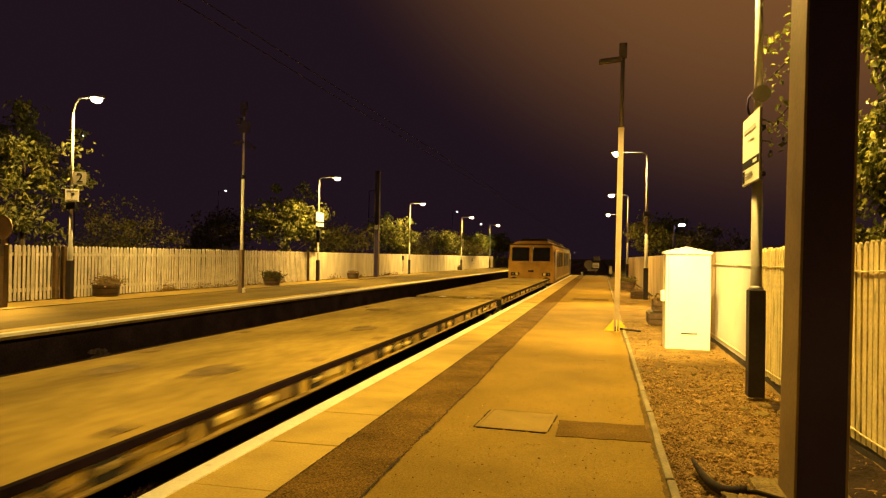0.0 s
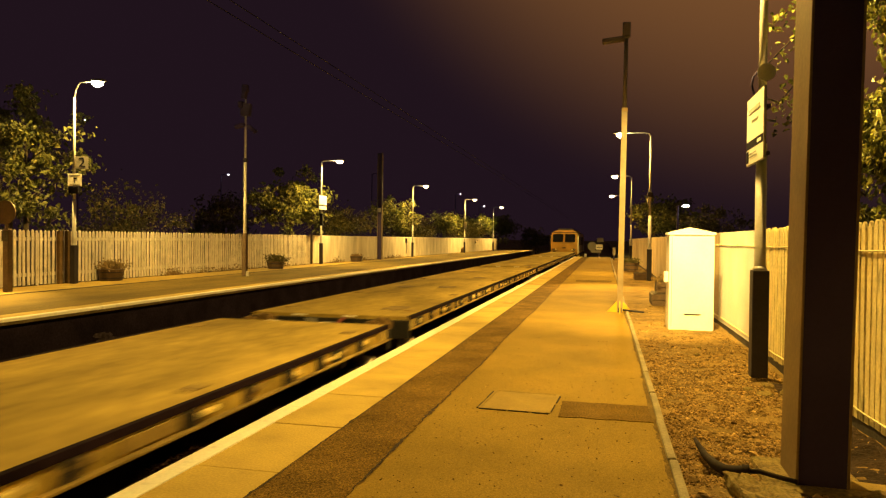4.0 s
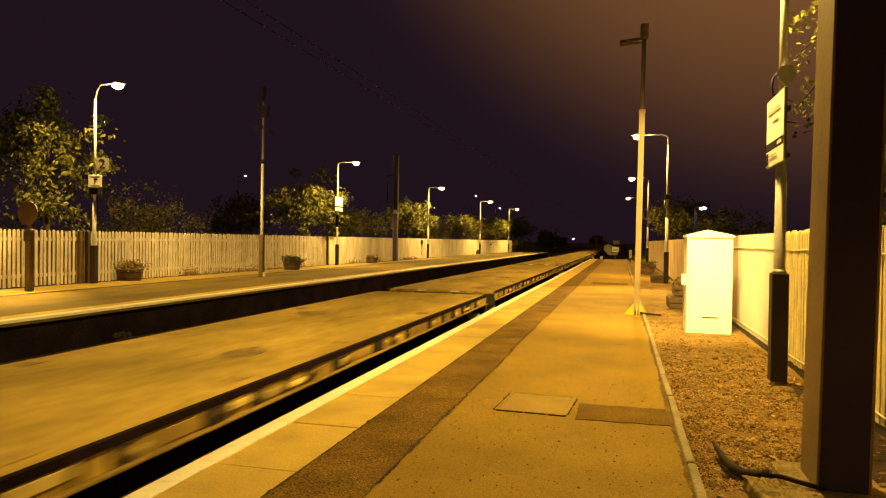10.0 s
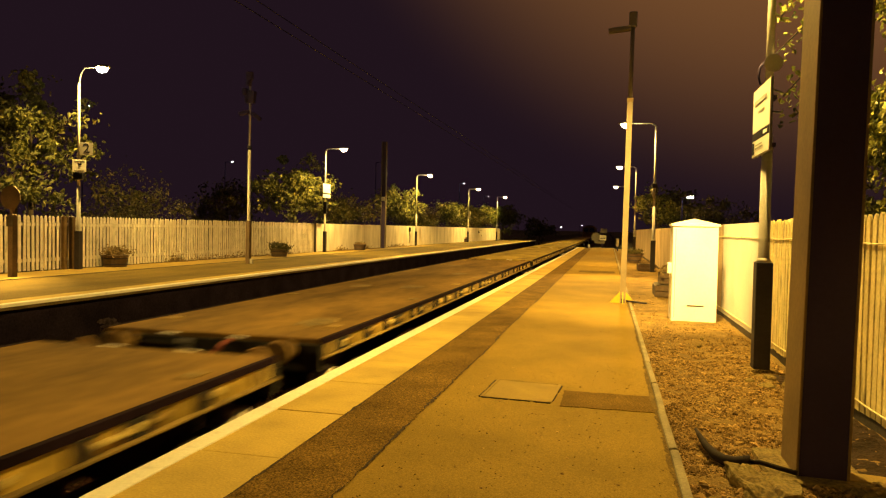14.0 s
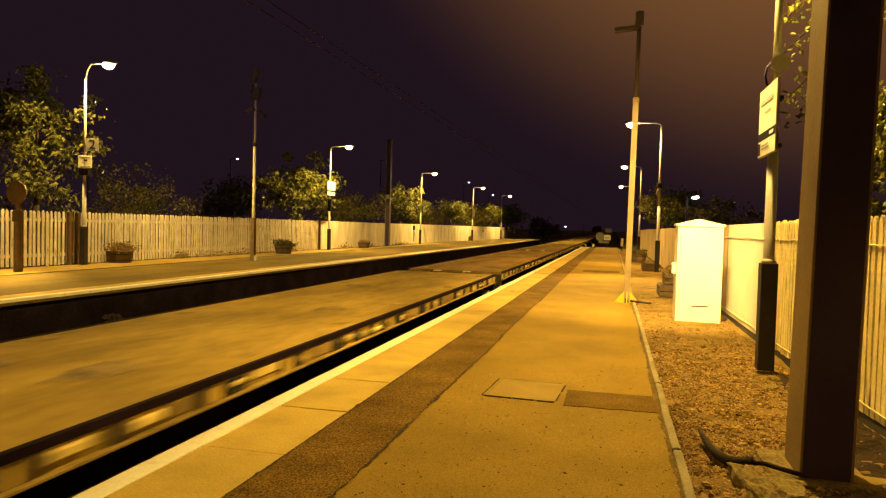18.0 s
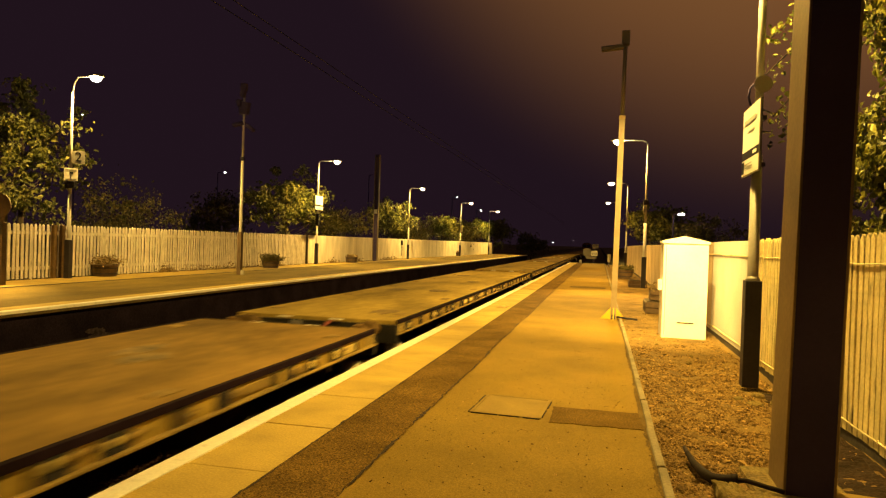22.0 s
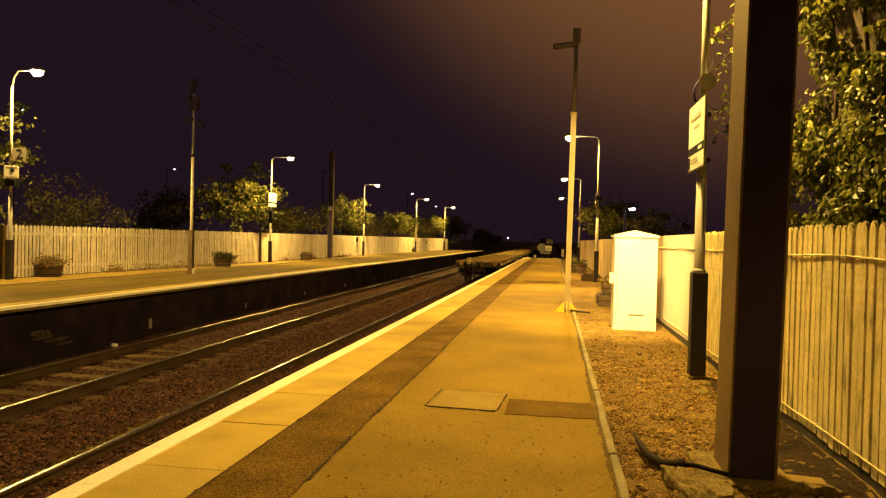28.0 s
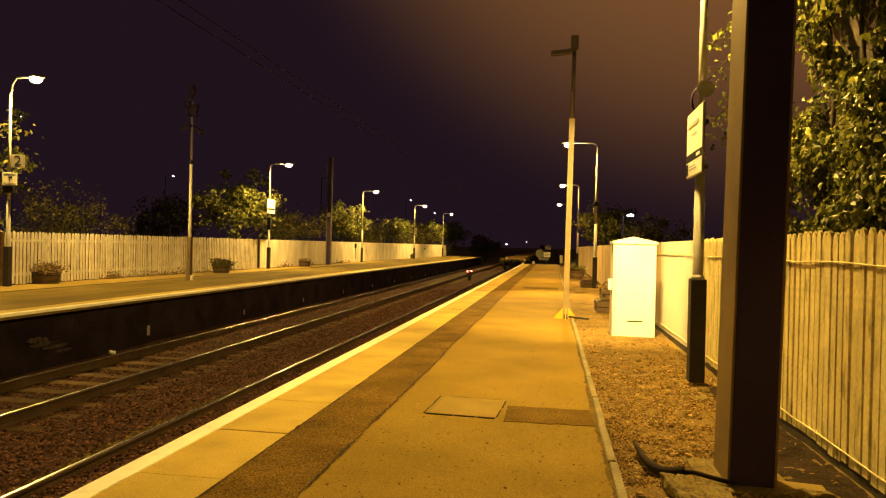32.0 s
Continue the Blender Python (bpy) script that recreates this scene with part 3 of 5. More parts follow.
def fence(name, label, x_of, y0, y1, pitch, w, h, zb, material, side, near_from, near_to, closed_from, boards, close_to=0):
    """Open pales up to closed_from, and from there on close boarding with a level top."""
    fe = tagged(thing(name, label, "fence"), kind="structure")
    me = pale_mesh("pale", w, 0.02 * side, h, material, 1)
    base = [tuple(vv.co) for vv in me.vertices]
    faces = [tuple(p.vertices) for p in me.polygons]
    v, f = [], []
    r = random.Random(11)
    count = 0
    y = y0
    while y < closed_from:
        dz, lean, dx = r.uniform(-0.012, 0.012), r.uniform(-0.8, 0.8), r.uniform(-0.004, 0.004)
        m = pose(x_of(y) + dx, y + r.uniform(-0.004, 0.004), zb + dz, lean, 0, 0)
        if near_from <= y <= near_to and count < 300:
            o = new("pale", me)
            o.parent, o.matrix_basis = fe, m
            count += 1
        else:
            k = len(v)
            v += [tuple(m @ Vector(b)) for b in base]
            f += [tuple(k + i for i in q) for q in faces]
        y += pitch
    if v:
        o = new("pales_beyond", mesh_of("pales_beyond", v, f, material))
        o.parent = fe
        o["kind"] = "stuff"
    v, f = [], []
    while y < (close_to or y1):
        k, t, q = len(v), 0.02 * side + r.uniform(-0.002, 0.002), y + pitch - 0.0015
        v += [(x_of(yy) + xx, yy, zz) for xx in (0.0, t) for yy, zz in ((y, zb), (q, zb), (q, zb + h - 0.012), (y, zb + h - 0.012))]
        f += [tuple(k + i for i in qd) for qd in ((3, 2, 1, 0), (4, 5, 6, 7), (0, 1, 5, 4), (1, 2, 6, 5), (2, 3, 7, 6), (3, 0, 4, 7))]
        y += pitch
    o = new("boarding", mesh_of("boarding", v, f, boards))
    o.parent = fe
    o["kind"] = "stuff"
    for z in (0.22, h - 0.28):
        bm = bmesh.new()
        a, b = x_of(y0) + 0.022 * side, x_of(y1) + 0.022 * side
        box(bm, min(a, a + 0.045 * side), y0, zb + z, max(a, a + 0.045 * side), y1, zb + z + 0.09)
        for vv in bm.verts:
            if vv.co.y > (y0 + y1) / 2:
                vv.co.x += b - a
        part("fence_rail", bm, material, fe)
    pm = boxes((0.07 * side - 0.05, -0.05, -0.2, 0.07 * side + 0.05, 0.05, h - 0.08))
    me2 = bpy.data.meshes.new("post")
    pm.to_mesh(me2)
    pm.free()
    me2.materials.append(material)
    y = y0 + 0.4
    while y < y1:
        o = new("post", me2)
        o.parent, o.location = fe, (x_of(y), y, zb)
        y += 2.7
    return fe


near_fence = fence("fence_near", "cream painted timber picket fence along the gravel strip", lambda y: FENCE_NEAR_X, 1.0 - 0.1 * 140, 55, 0.1, 0.074, 1.44, 0.0, PALE, 1, 1, 30.9, 9.25, BOARDING, 12.0)
v, f = [], []
for i in range(143):
    y, k, t = 12.05 + 0.3 * i, len(v), 0.02 + 0.002 * (i % 3)
    v += [(FENCE_NEAR_X + xx, yy, zz) for xx in (0.0, t) for yy, zz in ((y, 0.0), (y + 0.298, 0.0), (y + 0.298, 1.425), (y, 1.425))]
    f += [tuple(k + j for j in q) for q in ((3, 2, 1, 0), (4, 5, 6, 7), (0, 1, 5, 4), (1, 2, 6, 5), (2, 3, 7, 6), (3, 0, 4, 7))]
boards = new("dull_boarding", mesh_of("dull_boarding", v, f, BOARD_DULL))
boards.parent = near_fence
boards["kind"] = "stuff"
boards["label"] = "dull tan boarding"
far_fence = fence("fence_far", "weathered cream picket fence behind the opposite platform", fence_far_x, 4.0, 87, 0.134, 0.084, 1.42, -0.01, PALE_OLD, -1, 12, 52.5, 31.8, BOARDING_OLD)
base = pale_mesh("back_board", 0.072, 0.018, 1.37, PALE, 0)
bv = [tuple(vv.co) for vv in base.vertices]
bf = [tuple(p.vertices) for p in base.polygons]
v, f = [], []
for i in range(82):
    k = len(v)
    v += [(FENCE_NEAR_X + 0.026 + x, 1.05 + 0.1 * i + y, z) for x, y, z in bv]
    f += [tuple(k + j for j in q) for q in bf]
boards = new("back_boards", mesh_of("back_boards", v, f, PALE))
boards.parent = near_fence
boards["kind"] = "stuff"
part("gravel_board", boxes((1.81, -13.0, -0.2, 1.84, 55, 0.07)), TIMBER_DARK, near_fence, "dark gravel board")
bm = boxes((-14.58, 4.0, -0.2, -14.55, 87, 0.03))
for vv in bm.verts:
    vv.co.x += 0.0131 * vv.co.y - 0.02
part("gravel_board", bm, TIMBER_DARK, far_fence)


# ---- lamps on posts ----
def lamp_post(x, y, side, label, power=900, h=5.0, arm=0.95, throw=(), rise=0.1, light=SODIUM):
    t = thing("lamp_post", label, "lamp post", "platform lamp posts", pose(x, y, -0.02))
    part("column", rods(((0, 0, 0), (0, 0, h * 0.45), 0.055, 0.05), ((0, 0, h * 0.45), (0, 0, h), 0.04, 0.032)), POST_GREY, t)
    part("sheath", boxes((-0.075, -0.075, 0, 0.075, 0.075, 1.03), bevel=0.008), SHEATH, t, "black painted base sheath")
    part("collar", rods(((0, 0, 1.03), (0, 0, 1.075), 0.074, 0.05)), POST_GREY, t)
    pts = [(0, 0, h - 0.02), (side * 0.06, 0, h + rise * 0.6), (side * 0.18, 0, h + rise), (side * (arm - 0.2), 0, h + rise)]
    up = h + rise - 0.1
    part("bracket", tube(pts, 0.021), POST_GREY, t)
    bm = bmesh.new()
    ball(bm, (side * arm, 0, up + 0.11), 0.2, 1.35, 0.6, 0.35)
    for vv in bm.verts:
        vv.co.z = max(vv.co.z, up + 0.085)
    lan = part("lantern", bm, LANTERN, t, "grey lantern hood")
    bm = bmesh.new()
    ball(bm, (side * arm, 0, up + 0.075), 0.17, 0.95, 0.8, 0.75)
    for vv in bm.verts:
        vv.co.z = min(vv.co.z, up + 0.08)
    part("bowl", bm, BULB, lan, "glowing sodium bowl").visible_shadow = False
    if power:
        l = bpy.data.lights.new("sodium_light", "SPOT")
        l.color, l.energy, l.shadow_soft_size, l.spot_size, l.spot_blend = light, power * 0.455, 0.12, radians(155), 0.08
        o = new("sodium_light", l)
        o.location = (x + side * arm, y, up - 0.02)
        for tilt, share in throw:
            l = bpy.data.lights.new("sodium_throw", "SPOT")
            l.color, l.energy, l.shadow_soft_size, l.spot_size, l.spot_blend = light, power * share * 1.3, 0.12, radians(60), 1.0
            o = new("sodium_throw", l)
            o.matrix_basis = pose(x + side * arm, y, up - 0.02, tilt, 0, 0)
    return t


POWER = 4750
lamp_1 = lamp_post(-13.95, 15.95, 1, "grey steel platform lamp post with lit lantern and signs", POWER * 1.02, arm=0.72, throw=((51, 0.45), (-51, 2.5)), rise=0.40)
lamp_2 = lamp_post(-13.68, 32.0, 1, "grey steel platform lamp post carrying a white station sign", POWER * 1.75)
lamp_post(-13.54, 48.2, 1, "grey steel platform lamp post with lit lantern", POWER * 1.75)
lamp_4 = lamp_post(-13.1, 65.0, 1, "grey steel platform lamp post with lit lantern", POWER * 1.75)
lamp_post(-12.8, 80.5, 1, "grey steel platform lamp post with lit lantern", POWER * 1.75)
lamp_post(-13.9, -1.0, 1, "grey steel platform lamp post with lit lantern", POWER * 0.6, throw=((51, 1.0),))
lamp_r1 = lamp_post(1.44, 7.25, -1, "grey steel platform lamp post carrying a station sign", POWER * 1.0, throw=((51, 1.2),))
lamp_r2 = lamp_post(1.40, 23.66, -1, "grey steel platform lamp post with lit lantern", POWER * 0.88, 4.75, throw=((51, 1.05), (-51, 1.35)), light=(1.0, 0.565, 0.10))
lamp_post(1.45, 42.0, -1, "grey steel platform lamp post with lit lantern", POWER * 0.45, throw=((51, 1.1), (-51, 1.1)), light=ORANGE)
lamp_post(1.45, 62.0, -1, "grey steel platform lamp post with lit lantern", POWER * 0.7, 5.1, throw=((51, 1.0), (-51, 0.8)))

part("junction_box", boxes((-0.085, -0.09, 2.74, 0.085, 0.06, 2.90), bevel=0.012), SHEATH, lamp_r2, "dark junction box")
part("cable_loop", tube([(-0.03, -0.06, 2.75), (-0.075, -0.07, 2.66), (-0.08, -0.07, 2.56), (-0.05, -0.06, 2.46)], 0.018), POST_GREY, lamp_r2)

# ---- steel mast close to the camera ----
mast = thing("steel_mast", "dark steel mast on a concrete base in the gravel", "mast", "steel masts", pose(1.128, 4.22, 0, 0, 0.9, 0))
# one steel in two tones: lit on the sides, shaded front and back
part("side_plate", boxes((-0.132, -0.135, -0.1, -0.118, 0.197, 6.5), bevel=0.003), MAST_LIT, mast, "mast side plate in lit tone")
part("side_plate", boxes((0.118, -0.135, -0.1, 0.132, 0.197, 6.5), bevel=0.003), MAST_LIT, mast, "mast side plate in lit tone")
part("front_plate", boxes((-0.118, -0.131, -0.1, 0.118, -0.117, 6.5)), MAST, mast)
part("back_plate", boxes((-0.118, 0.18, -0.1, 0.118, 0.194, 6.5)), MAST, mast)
bm = boxes((-0.26, -0.22, -0.25, 0.26, 0.34, -0.02), bevel=0.03)
for vv in bm.verts:
    vv.co += Vector((noise.noise(vv.co * 5), noise.noise(vv.co * 6 + Vector((3, 0, 0))), 0.3 * noise.noise(vv.co * 7))) * 0.06
part("base_block", bm, MOSSY, mast, "broken concrete base")

# ---- cabinet ----
cab = thing("equipment_cabinet", "cream steel equipment cabinet beside the fence", "cabinet", at=pose(1.25, 11.25, -0.06))
part("body", boxes((-0.32, -0.26, 0, 0.32, 0.26, 1.44), bevel=0.006), CABINET, cab)
bm = boxes((-0.34, -0.28, 1.44, 0.34, 0.28, 1.475))
r = bmesh.ops.create_cone(bm, cap_ends=True, segments=4, radius1=0.46, radius2=0.02, depth=0.08)
bmesh.ops.transform(bm, matrix=Matrix.Translation((0, 0, 1.515)) @ Matrix.Diagonal((1.03, 0.83, 1, 1)) @ pose(0, 0, 0, 0, 0, 45), verts=r["verts"])
part("roof", bm, CABINET, cab, "shallow pitched cream roof")
part("socket_box", boxes((-0.38, -0.16, 0.72, -0.32, -0.02, 0.88), bevel=0.006), CABINET, cab)
part("door_seam", boxes((-0.285, -0.2625, 0.06, -0.279, -0.26, 1.40)), SIGN_GREY, cab)
part("vent", boxes((-0.10, -0.268, 0.24, 0.14, -0.26, 0.255)), SIGN_DARK, cab, "dark slot near the base")

# ---- camera mast with yellow foot ----
pole = thing("camera_mast", "slim cream camera mast with yellow foot plates", "mast", at=pose(0.255, 12.9, -0.01, 0, 0.6, 0))
part("column", boxes((-0.05, -0.05, 0, 0.05, 0.05, 3.64), bevel=0.006), GALVANISED, pole)
part("collar", boxes((-0.056, -0.056, 3.60, 0.056, 0.056, 3.67), bevel=0.008), MAST_LIT, pole)
part("upper_column", rods(((0, 0, 3.64), (0, 0, 5.12), 0.040, 0.036), seg=14), DIM_STEEL, pole, "slimmer upper tube in dimmed steel")
for a in (0, 90, 180, 270):
    bm = bmesh.new()
    vs = [bm.verts.new(c) for c in ((0.05, -0.008, 0), (0.23, -0.008, 0), (0.05, -0.008, 0.21), (0.05, 0.008, 0), (0.23, 0.008, 0), (0.05, 0.008, 0.21))]
    for q in ((0, 1, 2), (5, 4, 3), (0, 3, 4, 1), (1, 4, 5, 2), (2, 5, 3, 0)):
        bm.faces.new([vs[i] for i in q])
    part("foot_plate", bm, YELLOW, pole, "yellow triangular foot plate", pose(0, 0, 0, 0, 0, a))


part("base_slot", boxes((-0.03, -0.062, 0.0, 0.03, -0.05, 0.09)), SHEATH, pole)
part("tie_rod", rods(((0.06, -0.02, 0.05), (0.42, -0.1, 0.03), 0.018)), SHEATH, pole)
# ---- train ----
def wheelset(bm, y):
    for x in (-0.79, 0.79):
        rod(bm, (x - 0.06, y, RAIL_TOP + 0.46), (x + 0.06, y, RAIL_TOP + 0.46), 0.46, seg=24)
    rod(bm, (-0.75, y, RAIL_TOP + 0.46), (0.75, y, RAIL_TOP + 0.46), 0.08)


HALF, WIDE, WAGON_X = 9.03, 1.20, -3.86


def wagon(last=False):
    w = thing("flat_wagon", "last empty flat wagon of the train with a tail marker" if last else "empty flat container wagon with a dusty steel deck", "wagon", "train of flat wagons")
    r = random.Random(21 if last else 20)
    part("deck", boxes((-WIDE, -HALF, DECK - 0.05, WIDE, HALF, DECK)), DECKING, w, "dusty steel deck")
    for s in (-1, 1):
        def slab(w0, w1, y0, y1, z0, z1, bevel=0.0):
            """A block on this side, from w0 to w1 metres off the centre line."""
            return boxes((min(s * w0, s * w1), y0, DECK + z0, max(s * w0, s * w1), y1, DECK + z1), bevel=bevel)
        side = part("solebar", slab(WIDE - 0.05, WIDE - 0.012, -HALF, HALF, -0.172, -0.040), SOLEBAR, w, "grimy side beam")
        part("deck_rim", slab(WIDE - 0.04, WIDE + 0.008, -HALF, HALF, -0.046, 0.006, 0.004), RIM, w, "dark deck rim")
        part("lower_lip", slab(WIDE - 0.05, WIDE + 0.035, -HALF, HALF, -0.190, -0.170, 0.004), LIP, w, "dusty lower flange")
        for e in (-1, 1):
            for k in range(6):
                y = e * (HALF - 0.10 - 0.055 * k)
                part("hazard_bar", slab(WIDE - 0.03, WIDE + 0.004, y - 0.016, y + 0.016, -0.160, -0.052, 0.003), FITTING if k % 2 == 0 else LIP, side)
        y = -HALF + 0.55
        while y < HALF - 0.6:
            kind = r.random()
            paint = FITTING if r.random() < 0.6 else LIP
            lo, hi = r.uniform(-0.160, -0.125), r.uniform(-0.080, -0.056)
            if kind < 0.45:
                a, b = r.uniform(0.05, 0.12), r.uniform(0.03, 0.10)
                part("stanchion", slab(WIDE - 0.04, WIDE + 0.012, y - a, y + b, -0.168, -0.048, 0.006), UNDERFRAME, side)
                part("lashing_ring", slab(WIDE - 0.04, WIDE + 0.02, y + b + 0.02, y + b + r.uniform(0.12, 0.34), lo + 0.012, lo + r.uniform(0.045, 0.075), 0.012), paint, side, "pale yellow lashing bracket")
                if r.random() < 0.6:
                    part("lashing_strap", slab(WIDE - 0.04, WIDE + 0.014, y - a + 0.02, y - a + r.uniform(0.06, 0.12), lo + 0.02, hi - 0.004, 0.010), LIP, side)
            elif kind < 0.75:
                a, b = r.uniform(0.08, 0.3), r.uniform(0.1, 0.32)
                part("panel", slab(WIDE - 0.03, WIDE + 0.002, y - a, y + b, lo, hi, 0.006), paint, side, "pale yellow label panel")
                part("strut", slab(WIDE - 0.04, WIDE + 0.012, y + b + 0.02, y + b + r.uniform(0.06, 0.14), -0.168, -0.048, 0.01), UNDERFRAME, side)
            else:
                a = r.uniform(0.1, 0.22)
                part("stanchion", slab(WIDE - 0.04, WIDE + 0.01, y - a, y + 0.14, -0.168, -0.048, 0.006), UNDERFRAME, side)
                part("hand_lever", slab(WIDE - 0.03, WIDE + 0.025, y - 0.06, y + r.uniform(0.0, 0.06), lo + 0.01, hi, 0.014), paint, side)
                part("lever_arm", slab(WIDE - 0.03, WIDE + 0.022, y + 0.07, y + r.uniform(0.18, 0.32), hi - 0.045, hi - 0.012, 0.010), LIP, side)
            y += r.uniform(0.42, 0.72)
        head = part("headstock", boxes((-WIDE, s * HALF - 0.05, DECK - 0.30, WIDE, s * HALF + 0.05, DECK - 0.05)), UNDERFRAME, w)
        for x in (-0.88, 0.88):
            bm = rods(((x, s * (HALF + 0.05), DECK - 0.11), (x, s * (HALF + 0.12), DECK - 0.11), 0.10), ((x, s * (HALF + 0.12), DECK - 0.11), (x, s * (HALF + 0.24), DECK - 0.11), 0.085, 0.07), ((x, s * (HALF + 0.23), DECK - 0.11), (x, s * (HALF + 0.28), DECK - 0.11), 0.115, 0.13), ((x, s * (HALF + 0.28), DECK - 0.11), (x, s * (HALF + 0.30), DECK - 0.11), 0.13, 0.10), seg=18)
            part("buffer", bm, BUFFER, head, "round steel buffer")
        part("coupling_hook", boxes((-0.05, s * HALF, DECK - 0.30, 0.05, s * (HALF + 0.3), DECK - 0.16) if s > 0 else (-0.05, s * (HALF + 0.3), DECK - 0.30, 0.05, s * HALF, DECK - 0.16)), RIM, head)
        part("red_hose", tube([(0.26, s * (HALF + 0.06), DECK - 0.05), (0.25, s * (HALF + 0.17), DECK - 0.06), (0.21, s * (HALF + 0.23), DECK - 0.13), (0.17, s * (HALF + 0.24), DECK - 0.22), (0.12, s * (HALF + 0.2), DECK - 0.29), (0.05, s * (HALF + 0.1), DECK - 0.31)], 0.026), HOSE_RED, head, "dull red hose")
        for x in (-0.24, 0.3):
            pts = [(x, s * (HALF + 0.06), DECK - 0.34), (x + 0.03, s * (HALF + 0.2), DECK - 0.52), (x + 0.02, s * (HALF + 0.26), DECK - 0.75), (x - 0.04, s * (HALF + 0.16), DECK - 0.86)]
            part("brake_hose", tube(pts, 0.028), RUBBER, head)
            part("hose_coupling", rods((pts[-1], (pts[-1][0] - 0.02, pts[-1][1] - s * 0.02, pts[-1][2] - 0.09), 0.035)), STEEL, head, "steel hose coupling")
        part("end_handrail", tube([(-0.95, s * (HALF + 0.07), DECK - 0.12), (-0.55, s * (HALF + 0.12), DECK - 0.1), (-0.2, s * (HALF + 0.07), DECK - 0.12)], 0.012), UNDERFRAME, head)
        for x in (-0.42, 0.34):
            part("grab_bar", boxes((x - 0.10, s * (HALF + 0.066) - 0.012, DECK - 0.022, x + 0.10, s * (HALF + 0.066) + 0.012, DECK - 0.004), bevel=0.005), WHITE_LINE, head, "pale grab bar")
        part("end_plate", boxes((-0.34, s * (HALF + 0.06) - 0.01, DECK - 0.17, -0.16, s * (HALF + 0.06) + 0.01, DECK - 0.06), bevel=0.006), SIGN_GREY, head)
    for y in (-8.2, -5.1, -2.05, 0, 2.05, 5.1, 8.2):
        for x in (-0.98, 0.98):
            part("spigot_plate", boxes((x - 0.07, y - 0.09, DECK, x + 0.07, y + 0.09, DECK + 0.012), bevel=0.004), LIP, w)
    for _ in range(5):
        cx, cy = r.uniform(-0.8, 0.8), r.uniform(-8, 8)
        ax, ay, ph = r.uniform(0.08, 0.22), r.uniform(0.15, 0.4), r.uniform(0, 9)
        ring = [(cx + ax * math.cos(k * 0.314) * (1 + 0.5 * noise.noise((k * 0.6, ph, 0))), cy + ay * math.sin(k * 0.314) * (1 + 0.5 * noise.noise((k * 0.6, ph, 3))), DECK + 0.0045) for k in range(20)]
        o = new("oil_stain", mesh_of("oil_stain", ring + [(x, y, DECK - 0.01) for x, y, _ in ring], [tuple(range(20))] + [(k, 20 + k, 20 + (k + 1) % 20, (k + 1) % 20) for k in range(20)], OIL))
        o.parent = w
    part("underframe", boxes((-0.35, -HALF + 0.1, DECK - 0.55, 0.35, HALF - 0.1, DECK - 0.05), (-0.9, -4.6, DECK - 0.5, 0.9, 4.6, DECK - 0.2), (-1.0, -1.2, DECK - 0.75, -0.4, 0.9, DECK - 0.25)), UNDERFRAME, w)
    for y in (2.0 - HALF, HALF - 2.0):
        bm = boxes((-1.0, y - 1.3, -0.62, -0.88, y + 1.3, -0.35), (0.88, y - 1.3, -0.62, 1.0, y + 1.3, -0.35), (-0.9, y - 0.2, -0.6, 0.9, y + 0.2, -0.3), bevel=0.015)
        bogie = part("bogie", bm, UNDERFRAME, w)
        for dy in (-0.9, 0.9):
            bm = bmesh.new()
            wheelset(bm, y + dy)
            part("wheelset", bm, RAIL_SIDE, bogie, "rusty steel wheelset")
            for x in (-1.02, 1.02):
                part("axle_box", boxes((x - 0.07, y + dy - 0.16, -0.62, x + 0.07, y + dy + 0.16, -0.32), bevel=0.03), UNDERFRAME, bogie)
                sx = 1 if x > 0 else -1
                part("spring_cap", rods(((sx * 1.02, y + dy, -0.30), (sx * 1.12, y + dy, -0.30), 0.14, 0.12), seg=20), UNDERFRAME, bogie)
        for sx in (-1, 1):
            e = (HALF - 0.42) * (1 if y > 0 else -1)
            cap = rods(((sx * 0.95, e, -0.29), (sx * 1.13, e, -0.29), 0.155, 0.145), ((sx * 1.13, e, -0.29), (sx * 1.15, e, -0.29), 0.07, 0.06), seg=20)
            part("end_cap", cap, PALE_CAP if sx > 0 else UNDERFRAME, bogie, "round pale end cap" if sx > 0 else "")
            part("cap_bracket", boxes((sx * 0.98 - 0.04, min(e, y), -0.36, sx * 0.98 + 0.04, max(e, y), -0.24), bevel=0.01), UNDERFRAME, bogie)
    if last:
        mk = part("tail_marker", boxes((-0.60, -HALF - 0.10, DECK + 0.04, -0.40, -HALF - 0.05, DECK + 0.18), (-0.56, -HALF - 0.095, DECK - 0.04, -0.44, -HALF - 0.055, DECK + 0.05), (-0.60, -HALF - 0.10, DECK - 0.15, -0.41, -HALF - 0.05, DECK - 0.03), bevel=0.012), FITTING, w, "pale upright tail lamp bracket")
        for z in (0.11, -0.09):
            part("lamp_lens", rods(((-0.5, -HALF - 0.112, DECK + z), (-0.5, -HALF - 0.095, DECK + z), 0.045)), SHEATH, mk)
        part("corner_post", boxes((WIDE - 0.035, -HALF - 0.06, DECK - 0.175, WIDE + 0.02, -HALF + 0.02, DECK - 0.045), bevel=0.008), FITTING, w, "pale corner post")
    return w


WAGON = wagon()
wagons = [WAGON] + [copy_thing(WAGON, Matrix()) for _ in range(9)] + [wagon(True)]
# some wagons have darker decks than the others
for w, look_of in ((wagons[6], DECK_BROWN), (wagons[7], DECK_BROWN), (wagons[8], DECK_MID), (wagons[10], DECK_WORN)):
    for o in w.children:
        if o.name.startswith("deck") and not o.name.startswith("deck_rim"):
            o.data = o.data.copy()
            o.data.materials[0] = look_of
